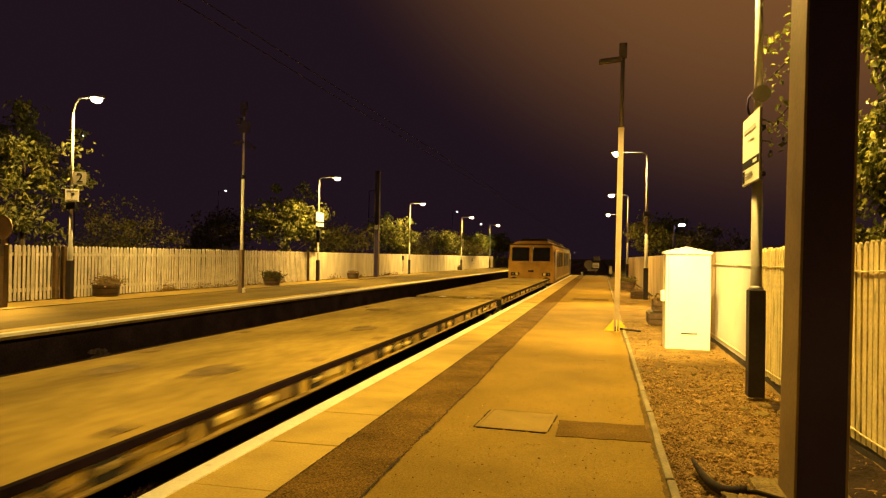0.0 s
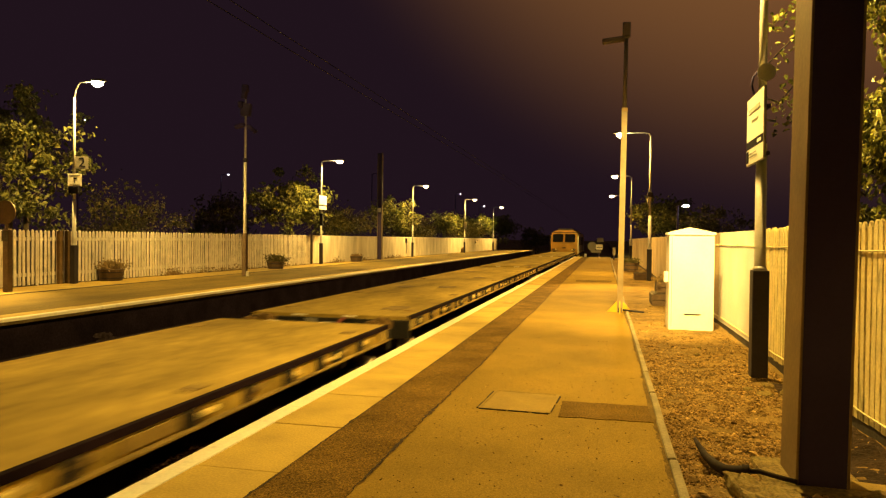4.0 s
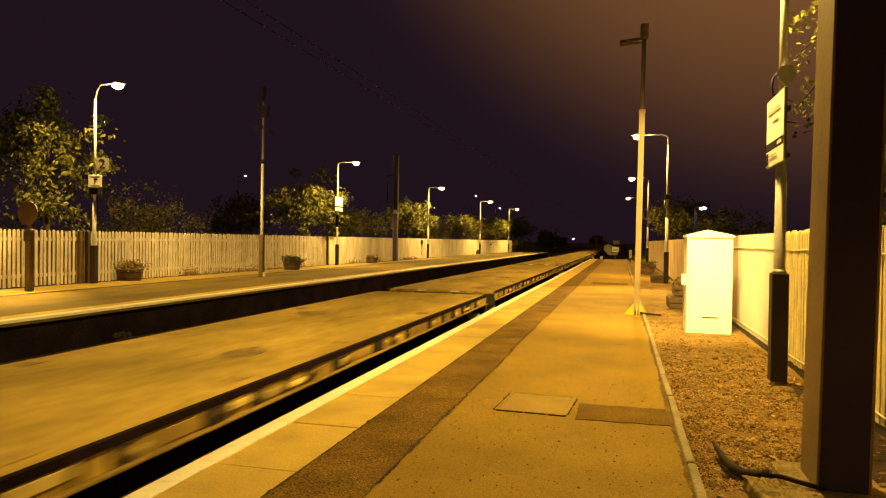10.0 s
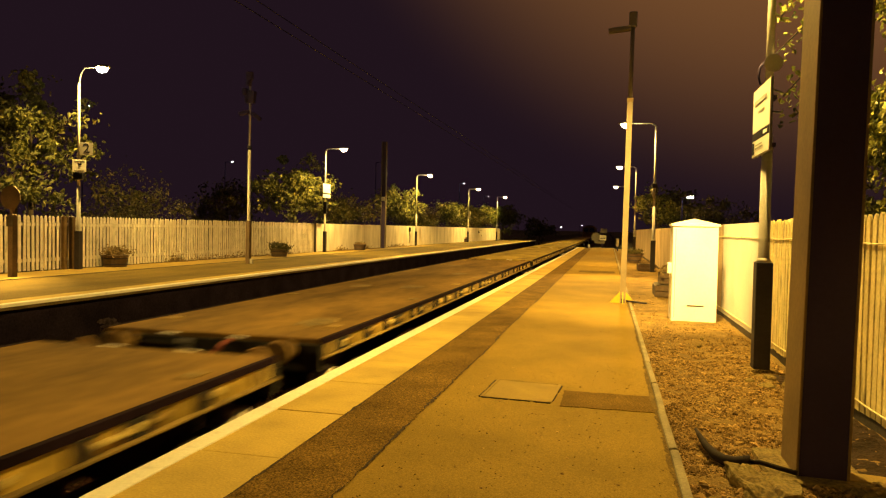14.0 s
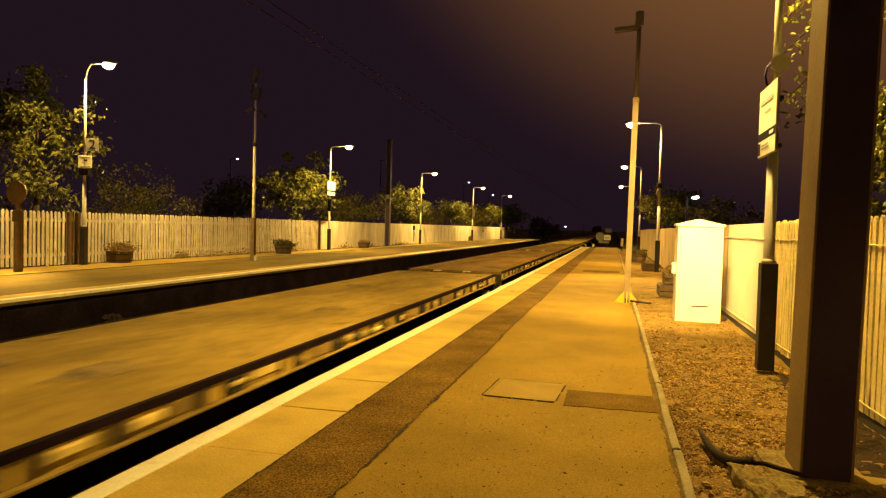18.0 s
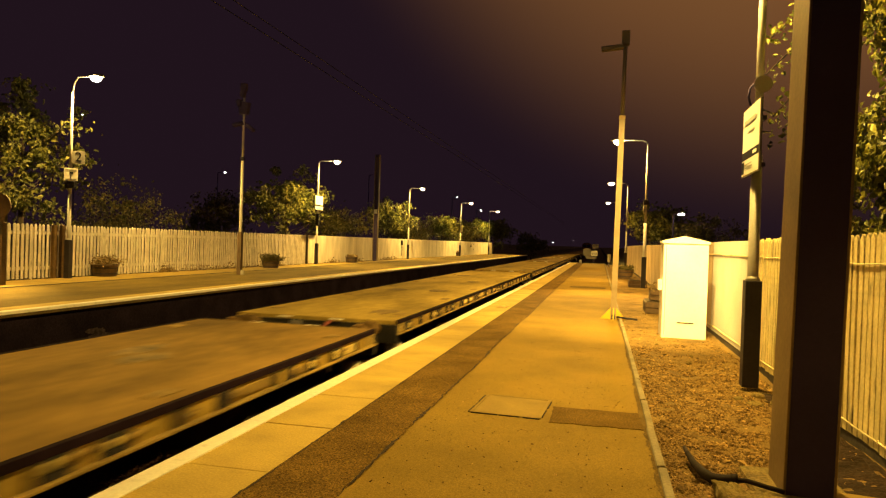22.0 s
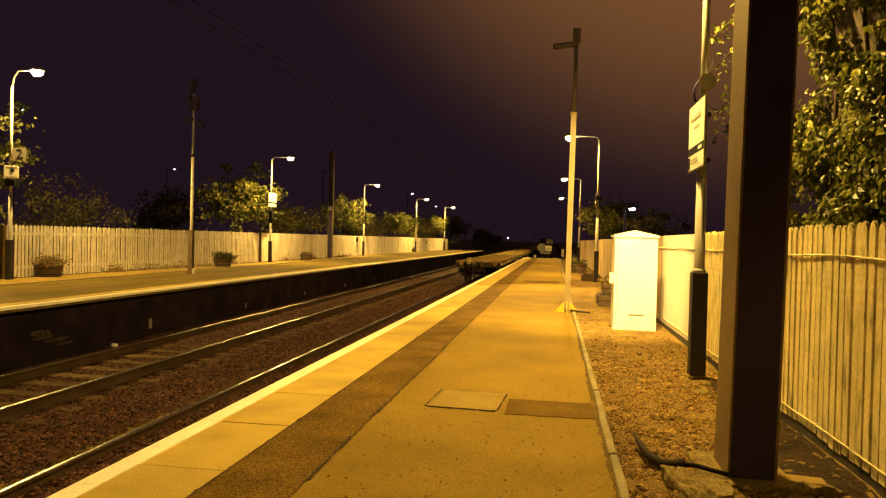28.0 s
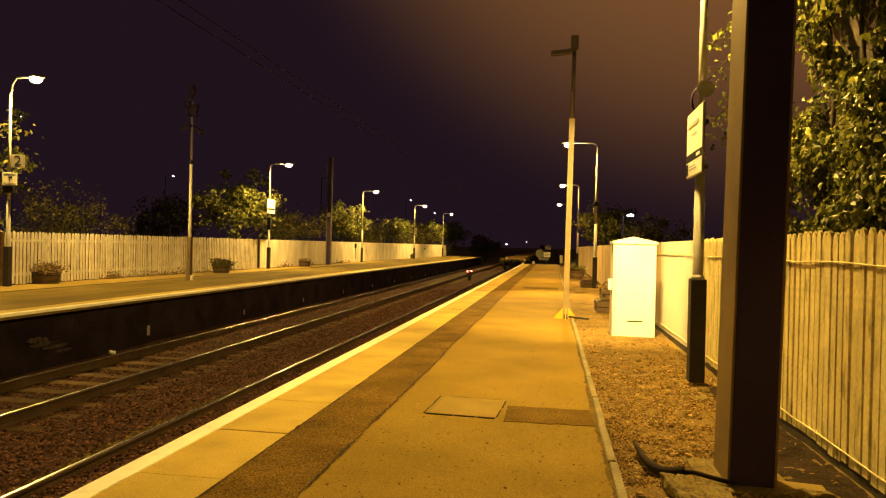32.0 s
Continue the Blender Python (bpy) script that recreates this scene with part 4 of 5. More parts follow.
# one wagon is a little shorter than the rest
wagons[8].scale.y = 0.984
for w in (wagons[6], wagons[7]):
    tagged(w, "empty flat container wagon with a rusty brown deck")


# ---- locomotive: its origin is at the rear face, at platform height ----
loco = thing("locomotive", "diesel freight locomotive with yellow cab end and dark roof", "locomotive", "train of flat wagons")
bm = bmesh.new()
prof = [(-1.22, -0.08), (-1.22, 1.75), (-1.1, 2.05), (-0.7, 2.28), (0.7, 2.28), (1.1, 2.05), (1.22, 1.75), (1.22, -0.08)]
ring = [[bm.verts.new((x, y, z)) for x, z in prof] for y in (1.9, 19.6)]
for i in range(8):
    bm.faces.new((ring[0][i], ring[0][(i + 1) % 8], ring[1][(i + 1) % 8], ring[1][i]))
bm.faces.new(ring[0][::-1])
bm.faces.new(ring[1])
part("body", bm, LOCO_BODY, loco, "long painted engine body")


def cab(y0, d):
    """A cab whose face is at y0 and whose body goes on in direction d."""
    bm = bmesh.new()
    rows3 = [(0.0, -0.12, 1.24, 0), (0.0, 0.95, 1.24, 0), (0.14, 1.98, 1.16, 0.16), (0.24, 2.2, 0.8, 0)]
    front = []
    for dy, z, w2, _ in rows3:
        front.append([bm.verts.new((sx * w2, y0 + d * dy, z)) for sx in (-1, 1)])
    back = [[bm.verts.new((sx * w2, y0 + d * 1.95, z)) for sx in (-1, 1)] for _, z, w2, _ in rows3]
    for a, b in zip(front[:-1], front[1:]):
        bm.faces.new((a[0], a[1], b[1], b[0]))
    for k in range(3):
        bm.faces.new((front[k][1], back[k][1], back[k + 1][1], front[k + 1][1]))
        bm.faces.new((back[k][0], front[k][0], front[k + 1][0], back[k + 1][0]))
    bm.faces.new((front[3][0], front[3][1], back[3][1], back[3][0]))
    bm.faces.new((back[0][0], back[0][1], front[0][1], front[0][0]))
    bmesh.ops.recalc_face_normals(bm, faces=bm.faces)
    c = part("cab", bm, LOCO_YELLOW, loco, "yellow cab end")
    tilt = math.degrees(math.atan2(0.14, 1.03))
    for sx in (-1, 1):
        m = pose(sx * 0.57, y0 + d * 0.075, 1.45, -tilt * d, 0, 0)
        wnd = part("cab_window", boxes((-0.49, -0.02, -0.36, 0.49, 0.02, 0.42), bevel=0.03), GLASS_DARK, c, "dark cab window", m)
        part("window_rim", boxes((-0.53, -0.028 * d - 0.004, -0.40, 0.53, -0.028 * d + 0.004, -0.36), (-0.53, -0.028 * d - 0.004, 0.42, 0.53, -0.028 * d + 0.004, 0.45), (-0.53, -0.028 * d - 0.004, -0.36, -0.49, -0.028 * d + 0.004, 0.42), (0.49, -0.028 * d - 0.004, -0.36, 0.53, -0.028 * d + 0.004, 0.42)), LOCO_YELLOW, wnd)
        part("handrail", rods(((sx * 1.27, y0 + d * 1.08, 0.0), (sx * 1.27, y0 + d * 1.08, 1.7), 0.025), ((sx * 1.27, y0 + d * 1.86, 0.0), (sx * 1.27, y0 + d * 1.86, 1.7), 0.025)), SIGN_WHITE, c, "pale handrails beside the cab door")
        part("marker_lamp", rods(((sx * 0.76, y0 - d * 0.07, 0.39), (sx * 0.76, y0 - d * 0.05, 0.39), 0.085), seg=16), FITTING, c)
        part("cab_door", boxes((sx * 1.235 - 0.01, y0 + d * 1.45 - 0.3, 0.0, sx * 1.235 + 0.01, y0 + d * 1.45 + 0.3, 1.75), bevel=0.005), LOCO_YELLOW, c)
        part("side_window", boxes((sx * 1.225 - 0.015, y0 + d * 0.75 - 0.28, 1.05, sx * 1.225 + 0.015, y0 + d * 0.75 + 0.28, 1.65), bevel=0.005), GLASS_DARK, c)
        part("lamp_cluster", boxes((sx * 0.86 - 0.22, y0 - d * 0.03 - 0.02, 0.3, sx * 0.86 + 0.22, y0 - d * 0.03 + 0.02, 0.48), bevel=0.01), SIGN_DARK, c, "dark lamp cluster")
        part("tail_lamp", rods(((sx * 0.98, y0 - d * 0.065, 0.39), (sx * 0.98, y0 - d * 0.05, 0.39), 0.05)), SIGN_GREY, c)
        part("buffer", rods(((sx * 0.87, y0, 0.0), (sx * 0.87, y0 - d * 0.42, 0.0), 0.1), ((sx * 0.87, y0 - d * 0.42, 0.0), (sx * 0.87, y0 - d * 0.46, 0.0), 0.24), seg=18), UNDERFRAME, c)
    part("roof_brow", boxes((-1.17, min(y0 + d * 0.12, y0 + d * 0.6), 1.99, 1.17, max(y0 + d * 0.12, y0 + d * 0.6), 2.06), bevel=0.02), LOCO_ROOF, c)
    part("wiper_panel", boxes((-0.7, y0 - d * 0.02 - 0.01, 0.98, 0.7, y0 - d * 0.02 + 0.01, 1.01)), LOCO_BODY, c)
    part("number_bar", boxes((-0.14, y0 - d * 0.012 - 0.01, 0.5, 0.16, y0 - d * 0.012 + 0.01, 0.6)), SIGN_DARK, c, "dark unreadable number bar")
    part("bufferbeam", boxes((-1.25, y0 - 0.06, -0.35, 1.25, y0 + 0.06, -0.08), bevel=0.01), UNDERFRAME, c)


cab(0.0, 1)
cab(21.4, -1)
part("roof_hood", boxes((-0.75, 2.2, 2.26, 0.75, 19.2, 2.42), bevel=0.05), LOCO_ROOF, loco, "sooty roof hood")
part("side_stripe", boxes((1.222, 2.0, 0.02, 1.236, 19.4, 0.13), (-1.236, 2.0, 0.02, -1.222, 19.4, 0.13), bevel=0.003), FITTING, loco, "pale lower stripe")
part("side_stripe", boxes((1.222, 2.0, 1.72, 1.236, 19.4, 1.77), (-1.236, 2.0, 1.72, -1.222, 19.4, 1.77), bevel=0.003), FITTING, loco, "pale upper stripe")
part("cantrail", boxes((-1.13, 1.0, 1.98, -1.06, 20.4, 2.09), (1.06, 1.0, 1.98, 1.13, 20.4, 2.09)), LOCO_ROOF, loco)
for y in (4.0, 6.2, 8.4, 12.0, 14.2, 16.6):
    for sx in (-1, 1):
        g = part("grille", boxes((sx * 1.225 - 0.012, y - 0.8, 0.75, sx * 1.225 + 0.012, y + 0.8, 1.65), bevel=0.004), LOCO_ROOF, loco, "dark side grille")
part("sole_plate", boxes((-1.26, 0.1, -0.2, 1.26, 21.3, -0.06)), UNDERFRAME, loco)
part("fuel_tank", boxes((-1.15, 8.0, -0.72, 1.15, 13.2, -0.2), bevel=0.08), UNDERFRAME, loco)
part("exhaust", boxes((-0.2, 9.5, 2.42, 0.2, 10.2, 2.52), bevel=0.02), LOCO_ROOF, loco)
for y in (4.4, 17.0):
    bm = boxes((-1.12, y - 2.4, -0.62, -0.98, y + 2.4, -0.25), (0.98, y - 2.4, -0.62, 1.12, y + 2.4, -0.25), (-0.98, y - 0.3, -0.6, 0.98, y + 0.3, -0.3), bevel=0.02)
    bogie = part("bogie", bm, UNDERFRAME, loco)
    for dy in (-1.8, 0, 1.8):
        bm = bmesh.new()
        wheelset(bm, y + dy)
        part("wheelset", bm, RAIL_SIDE, bogie)
        for x in (-1.14, 1.14):
            part("spring", rods(((x, y + dy - 0.3, -0.7), (x, y + dy - 0.3, -0.3), 0.09), ((x, y + dy + 0.3, -0.7), (x, y + dy + 0.3, -0.3), 0.09), seg=10), SOLEBAR, bogie)


def along(t):
    """Where the rear end of the second wagon stands at t seconds."""
    return S0 + S1 * t + S2 * t * t


S0, S1, S2 = -0.247, 7.092, 0.01085


def motions():
    times = [0, 2, 4, 6, 8, 10, 12, 14, 16, 18, 20, 22, 24, 26, 28, 30, 32]
    for i, w in enumerate(wagons):
        walk(w, [(t, pose(WAGON_X, along(t) + (1 - i) * PITCH + 9.06 + (0.145 if i == 8 else 0), 0)) for t in times])
    walk(signal_head, [(0, pose(0, 0, 0.62))] + [(30.2 + a / 1800, pose(0, 0, 0.62, 0, 0, a)) for a in (0, 60, 120, 180)] + [(32, pose(0, 0, 0.62, 0, 0, 180))])
    walk(loco, [(t, pose(TRACK_NEAR, along(t) + 2 * PITCH + 0.6, 0)) for t in times])


# ---- kerb, hatch and patch on the near platform ----
kerb = tagged(thing("kerb", "pale concrete edging kerb along the gravel", "kerb"), kind="structure")
bm = boxes((0.36, 0.004, -0.15, 0.412, 0.905, 0.022), bevel=0.012)
km = bpy.data.meshes.new("kerb_stone")
bm.to_mesh(km)
bm.free()
km.materials.append(CONCRETE)
for i in range(76):
    o = new("kerb_stone", km)
    o.parent, o.matrix_basis = kerb, pose(rng.uniform(-0.006, 0.006), -13.94 + i * 0.91, rng.uniform(-0.008, 0.006), 0, 0, rng.uniform(-0.5, 0.5))

hatch = thing("access_cover", "square recessed concrete access cover in the asphalt", "access cover", at=pose(-0.655, 5.52, 0, 0, 0, -3.5) @ Matrix.Diagonal((0.85, 0.86, 1, 1)))
part("cover", boxes((-0.289, -0.344, -0.02, 0.289, 0.344, 0.005), bevel=0.003), COVER, hatch, "smooth concrete cover plate")
for q in ((-0.315, -0.37, -0.02, -0.293, 0.37, 0.005), (0.293, -0.37, -0.02, 0.325, 0.37, 0.008), (-0.293, -0.37, -0.02, 0.293, -0.348, 0.005), (-0.293, 0.348, -0.02, 0.293, 0.37, 0.006)):
    part("frame_bar", boxes(q), COVER, hatch)
for x0, y0, x1, y1 in ((-0.30, -0.382, -0.06, -0.370), (-0.04, -0.378, 0.14, -0.370), (0.17, -0.384, 0.315, -0.370), (-0.330, -0.36, -0.315, -0.12), (-0.326, -0.09, -0.315, 0.02), (-0.334, 0.06, -0.315, 0.33), (-0.27, 0.370, -0.05, 0.386), (0.02, 0.370, 0.24, 0.380), (0.325, -0.30, 0.333, -0.05), (0.325, 0.05, 0.337, 0.31)):
    part("open_joint", boxes((x0, y0, -0.01, x1, y1, 0.004)), DIRT, hatch)


def patch(name, x0, y0, x1, y1, z, material, seed, rough=0.03):
    r = random.Random(seed)
    pts = []
    for a, b in (((x0, y0), (x1, y0)), ((x1, y0), (x1, y1)), ((x1, y1), (x0, y1)), ((x0, y1), (x0, y0))):
        for i in range(12):
            u = i / 12
            pts.append((a[0] + (b[0] - a[0]) * u + r.uniform(-rough, rough) * 0.5, a[1] + (b[1] - a[1]) * u + r.uniform(-rough, rough)))
    n = len(pts)
    v = [(x, y, z) for x, y in pts] + [(x, y, z - 0.012) for x, y in pts]
    f = [tuple(range(n))] + [(i, n + i, n + (i + 1) % n, (i + 1) % n) for i in range(n)]
    return new(name, mesh_of(name, v, f, material))


for q in (("asphalt_patch", -0.33, 5.13, 0.355, 5.63, 0.001, ASPHALT_DARK, 4, 0.012), ("asphalt_patch", -0.9, 22.0, 0.2, 22.9, 0.001, KERB_DIRT, 5), ("worn_mark", -2.02, 13.9, -1.82, 14.5, 0.004, FADED, 6)):
    patch(*q).parent = near_platform
stones("grit", 800, lambda r: (r.uniform(-1.2, 0.34), 2.4 + 4.5 * r.random() ** 1.6, -0.0025), 0.0042, KERB_DIRT, "dark grit and moss specks on the asphalt", "grit", 9)
stones("pale_grit", 350, lambda r: (r.uniform(-1.2, 0.34), 2.4 + 7 * r.random() ** 1.3, -0.002), 0.006, STONE, "pale grit on the asphalt", "grit", 10)
stones("strip_grit", 1500, lambda r: (r.uniform(-1.66, -1.27), 2.6 + 9 * r.random() ** 1.5, 0.002), 0.006, ASPHALT, "coarse chips in the patched strip", "grit", 12)

# ---- signs on the lamp posts ----
def panel(name, parent, label, x, y, z0, z1, w, mats, face=-1):
    """A sign beside a post, along the platform; face: the side, in x, to which it looks."""
    s = part(name, boxes((x - 0.012, y - w / 2, z0, x + 0.012, y + w / 2, z1), bevel=0.004), SIGN_GREY, parent, label)
    for (a, b, m) in mats:
        xx = x + face * 0.014
        part("face", boxes((min(xx, xx - face * 0.004), y - w / 2 + 0.012, a, max(xx, xx - face * 0.004), y + w / 2 - 0.012, b)), m, s)
    return s


s = panel("station_sign", lamp_r1, "white station name sign with a dark band", -0.075, -0.12, 2.05, 2.71, 0.76, ((2.29, 2.70, SIGN_WHITE), (2.21, 2.286, SIGN_DARK), (2.06, 2.206, SIGN_WHITE)))
for y, z, w, h in ((0.02, 2.57, 0.50, 0.04), (-0.02, 2.47, 0.28, 0.012), (-0.22, 2.245, 0.16, 0.03), (0.06, 2.155, 0.3, 0.012), (0.04, 2.125, 0.34, 0.012)):
    part("lettering_bar", boxes((-0.0955, y - 0.12 - w / 2, z - h / 2, -0.0925, y - 0.12 + w / 2, z + h / 2)), SIGN_WHITE if z > 2.21 and z < 2.28 else LETTERING, s, "unreadable lettering bar")
part("symbol_block", boxes((-0.0955, 0.13, 2.075, -0.0925, 0.22, 2.19)), SIGN_DARK, s)
for z in (2.15, 2.6):
    part("clamp", boxes((-0.065, -0.07, z - 0.02, 0.06, 0.06, z + 0.02)), MAST, s)
sp = part("loudspeaker", rods(((0, -0.16, 2.9), (0, -0.06, 2.9), 0.083, 0.06), seg=20), POST_GREY, lamp_r1, "grey round loudspeaker")
part("cable_loop", tube([(-0.06, -0.05, 2.93), (-0.10, -0.06, 2.88), (-0.11, -0.06, 2.80), (-0.09, -0.05, 2.73), (-0.05, -0.05, 2.70)], 0.012), MAST, sp)
part("strap", rods(((0.0, 0, 2.70), (0.13, -0.02, 2.64), 0.01)), POST_GREY, lamp_r1)
part("strap", rods(((0.0, 0, 2.48), (0.12, -0.02, 2.46), 0.01)), POST_GREY, lamp_r1)

s = panel("station_sign", lamp_2, "white station name sign with a dark band", 0.085, -0.05, 2.68, 3.38, 0.95, ((2.93, 3.37, SIGN_WHITE), (2.86, 2.926, SIGN_DARK), (2.69, 2.856, SIGN_WHITE)), 1)
part("notice_board", boxes((-0.06, -0.1, 1.9, 0.1, 0.02, 2.5), bevel=0.01), SIGN_DARK, lamp_2)
part("platform_sign", boxes((-0.02, -0.09, 2.35, 0.22, -0.07, 2.95), bevel=0.004), SIGN_WHITE, lamp_4, "small white platform sign")
part("wall_box", boxes((-13.92, 47.62, 0.98, -13.82, 47.84, 1.30), bevel=0.01), SHEATH, far_fence, "small dark box on the fence")
part("wall_box_cable", tube([(-13.87, 47.72, 0.98), (-13.87, 47.74, 0.6), (-13.88, 47.72, 0.2)], 0.02), SHEATH, far_fence)
TURN = pose(0, 0, 0, 0, 0, 28)
s = part("platform_plate", boxes((0.04, -0.07, 3.08, 0.36, -0.055, 3.42), bevel=0.003), SIGN_GREY, lamp_1, "dull plate with the platform number", TURN)
tcu = bpy.data.curves.new("numeral", "FONT")
tcu.body, tcu.size, tcu.align_x, tcu.align_y, tcu.extrude = "2", 0.36, "CENTER", "CENTER", 0.002
tob = new("numeral_source", tcu)
bpy.context.view_layer.update()
nm = bpy.data.meshes.new_from_object(tob.evaluated_get(bpy.context.evaluated_depsgraph_get()))
bpy.data.objects.remove(tob)
nm.materials.clear()
nm.materials.append(SIGN_DARK)
o = new("numeral", nm)
o.parent, o.matrix_basis = s, pose(0.20, -0.074, 3.25, 90, 0, 0)
s = part("camera_notice", boxes((-0.14, -0.085, 2.62, 0.20, -0.07, 2.95), bevel=0.003), SIGN_WHITE, lamp_1, "white security camera notice", TURN)
part("symbol", boxes((0.0, -0.09, 2.80, 0.09, -0.086, 2.85), (0.02, -0.09, 2.70, 0.035, -0.086, 2.80)), SIGN_DARK, s)
part("lettering_bar", boxes((-0.1, -0.09, 2.90, 0.16, -0.086, 2.915)), SIGN_GREY, s)
part("lettering_bar", boxes((-0.1, -0.09, 2.65, 0.16, -0.086, 2.665)), SIGN_GREY, s)
part("switch_box", boxes((-0.12, -0.07, 2.42, 0.17, 0.05, 2.6), bevel=0.01), SIGN_DARK, lamp_1, "dark switch box")

# ---- hose and concrete near the steel mast ----
hose = thing("hose", "length of black ribbed cable duct lying on the gravel", "hose", at=pose(0, 0, 0))
pts = [(0.551, 4.66, 0.035), (0.565, 4.56, 0.02), (0.585, 4.44, 0.0), (0.618, 4.31, -0.01), (0.66, 4.23, -0.015), (0.71, 4.19, -0.008), (0.755, 4.18, 0.004), (0.775, 4.178, 0.006)]
part("duct", tube(pts, [0.010, 0.016, 0.022, 0.028, 0.032, 0.033, 0.030, 0.027], seg=14), RUBBER, hose)
part("cable", tube([(0.76, 4.178, 0.006), (0.83, 4.16, 0.014), (0.91, 4.12, 0.006), (1.0, 4.07, 0.0)], 0.014), RUBBER, hose)
part("collar", rods(((0.75, 4.182, 0.004), (0.785, 4.175, 0.008), 0.034), seg=14), RUBBER, hose)
rub = thing("concrete_rubble", "broken slabs of mossy concrete round the mast foot", "rubble", at=pose(0, 0, 0))
for x, y, sx, sy, a, tz in ((0.75, 3.92, 0.08, 0.20, 14, 6), (0.89, 3.90, 0.06, 0.21, 4, -4), (1.36, 3.98, 0.10, 0.05, 40, 3), (1.50, 4.02, 0.05, 0.04, 8, 3), (1.30, 3.72, 0.1, 0.07, -35, 0), (0.80, 3.62, 0.05, 0.06, 30, 4)):
    bm = boxes((-sx, -sy, -0.06, sx, sy, 0.03), bevel=0.012)
    bmesh.ops.subdivide_edges(bm, edges=[e for e in bm.edges if e.calc_length() > 0.06], cuts=4, use_grid_fill=True)
    for vv in bm.verts:
        q = vv.co + Vector((x, y, 0))
        vv.co += Vector((noise.noise(q * 9), noise.noise(q * 7 + Vector((0, 0, 4))), 0.5 * noise.noise(q * 11 + Vector((5, 0, 0))))) * 0.05 + Vector((noise.noise(q * 33), noise.noise(q * 31 + Vector((0, 0, 4))), noise.noise(q * 37 + Vector((5, 0, 0))))) * 0.016
    part("slab", bm, MOSSY, rub, "", pose(x, y, -0.035, tz, tz, a))
bm = boxes((-0.16, -0.07, -0.02, 0.16, 0.07, 0.012), bevel=0.008)
for vv in bm.verts:
    vv.co += Vector((noise.noise(vv.co * 9), noise.noise(vv.co * 8 + Vector((3, 0, 0))), 0)) * 0.05
part("pale_slab", bm, COVER, rub, "pale flat piece of concrete", pose(1.40, 4.17, -0.032, 0, 0, -4))
for x, y, q in ((1.33, 6.45, 0.09), (1.46, 6.9, 0.07), (1.25, 6.7, 0.05), (1.58, 6.6, 0.1), (1.05, 8.6, 0.035), (0.8, 10.1, 0.03), (1.15, 9.2, 0.03)):
    st = bmesh.new()
    ball(st, (0, 0, 0), q, 1, 0.8, 0.55, sub=3)
    for vv in st.verts:
        vv.co *= 1 + 0.4 * noise.noise(vv.co * 0.9 / q + Vector((x, y, 0))) + 0.16 * noise.noise(vv.co * 3.5 / q + Vector((y, x, 0)))
    for fc in st.faces:
        fc.smooth = False
    tagged(part("rock", st, MOSSY, None, "", pose(x, y, -0.04, 0, 0, x * 90)), "lump of broken concrete lying on the gravel", "rock", "lumps of concrete")

# ---- cables along the near fence ----
for z, sag in ((1.235, 0.012), (0.075, 0.006)):
    c = thing("fence_cable", "thin pale cable clipped along the fence", "cable", "fence cables")
    pts = [(1.7915, 1.0 + 0.45 * i, z - sag * (i % 3 == 1) - sag * 0.6 * noise.noise((i * 0.7, z, 0))) for i in range(36)]
    part("wire", tube(pts, 0.0062, seg=6), CABLE_PAINT, c)
    for p in pts[::3]:
        part("clip", boxes((p[0] - 0.004, p[1] - 0.012, p[2] - 0.012, p[0] + 0.013, p[1] + 0.012, p[2] + 0.012)), CABLE_PAINT, c)


# ---- leaves ----
def leaf_mesh(name, spots, size, material, seed, droop=0.25, face=(0, 0, 0.5)):
    """One mesh of many folded leaves at the spots."""
    g = np.random.RandomState(seed)
    spots = np.asarray(spots)
    n = len(spots)
    c = g.normal(size=(n, 3)) * 0.8 + np.array(face)
    c /= np.linalg.norm(c, axis=1)[:, None]
    a = np.cross(c, g.normal(size=(n, 3)) + np.array((0, 0.3, 0)))
    a *= np.where(a[:, 2:] > 0, -1, 1)
    a /= np.linalg.norm(a, axis=1)[:, None]
    b = np.cross(c, a)
    s = size * g.uniform(0.55, 1.25, (n, 1))
    def at(u, w, lift):
        return spots + a * s * u + b * s * w + c * s * lift
    p = [spots, at(0.30, 0.36, 0.1), at(0.72, 0.27, 0.03), at(1.05, 0, -droop), at(0.72, -0.27, 0.03), at(0.30, -0.36, 0.1)]
    v = np.stack(p, 1).reshape(-1, 3)
    k = np.arange(n)[:, None] * 6
    f = np.concatenate([k + [[0, 1, 2, 3]], k + [[0, 3, 4, 5]]], 0)
    return mesh_of(name, v.tolist(), f.tolist(), material)


def clumps(g, centre, radii, count, leaves, spread):
    out = []
    for _ in range(count):
        d = g.normal(size=3)
        d /= np.linalg.norm(d)
        q = np.array(centre) + d * np.array(radii) * g.uniform(0.3, 1.15)
        out.append(q + g.normal(size=(int(leaves * g.uniform(0.4, 1.5)), 3)) * spread * g.uniform(0.5, 1.25) * np.array((1, 1, 0.75)))
    return np.concatenate(out)


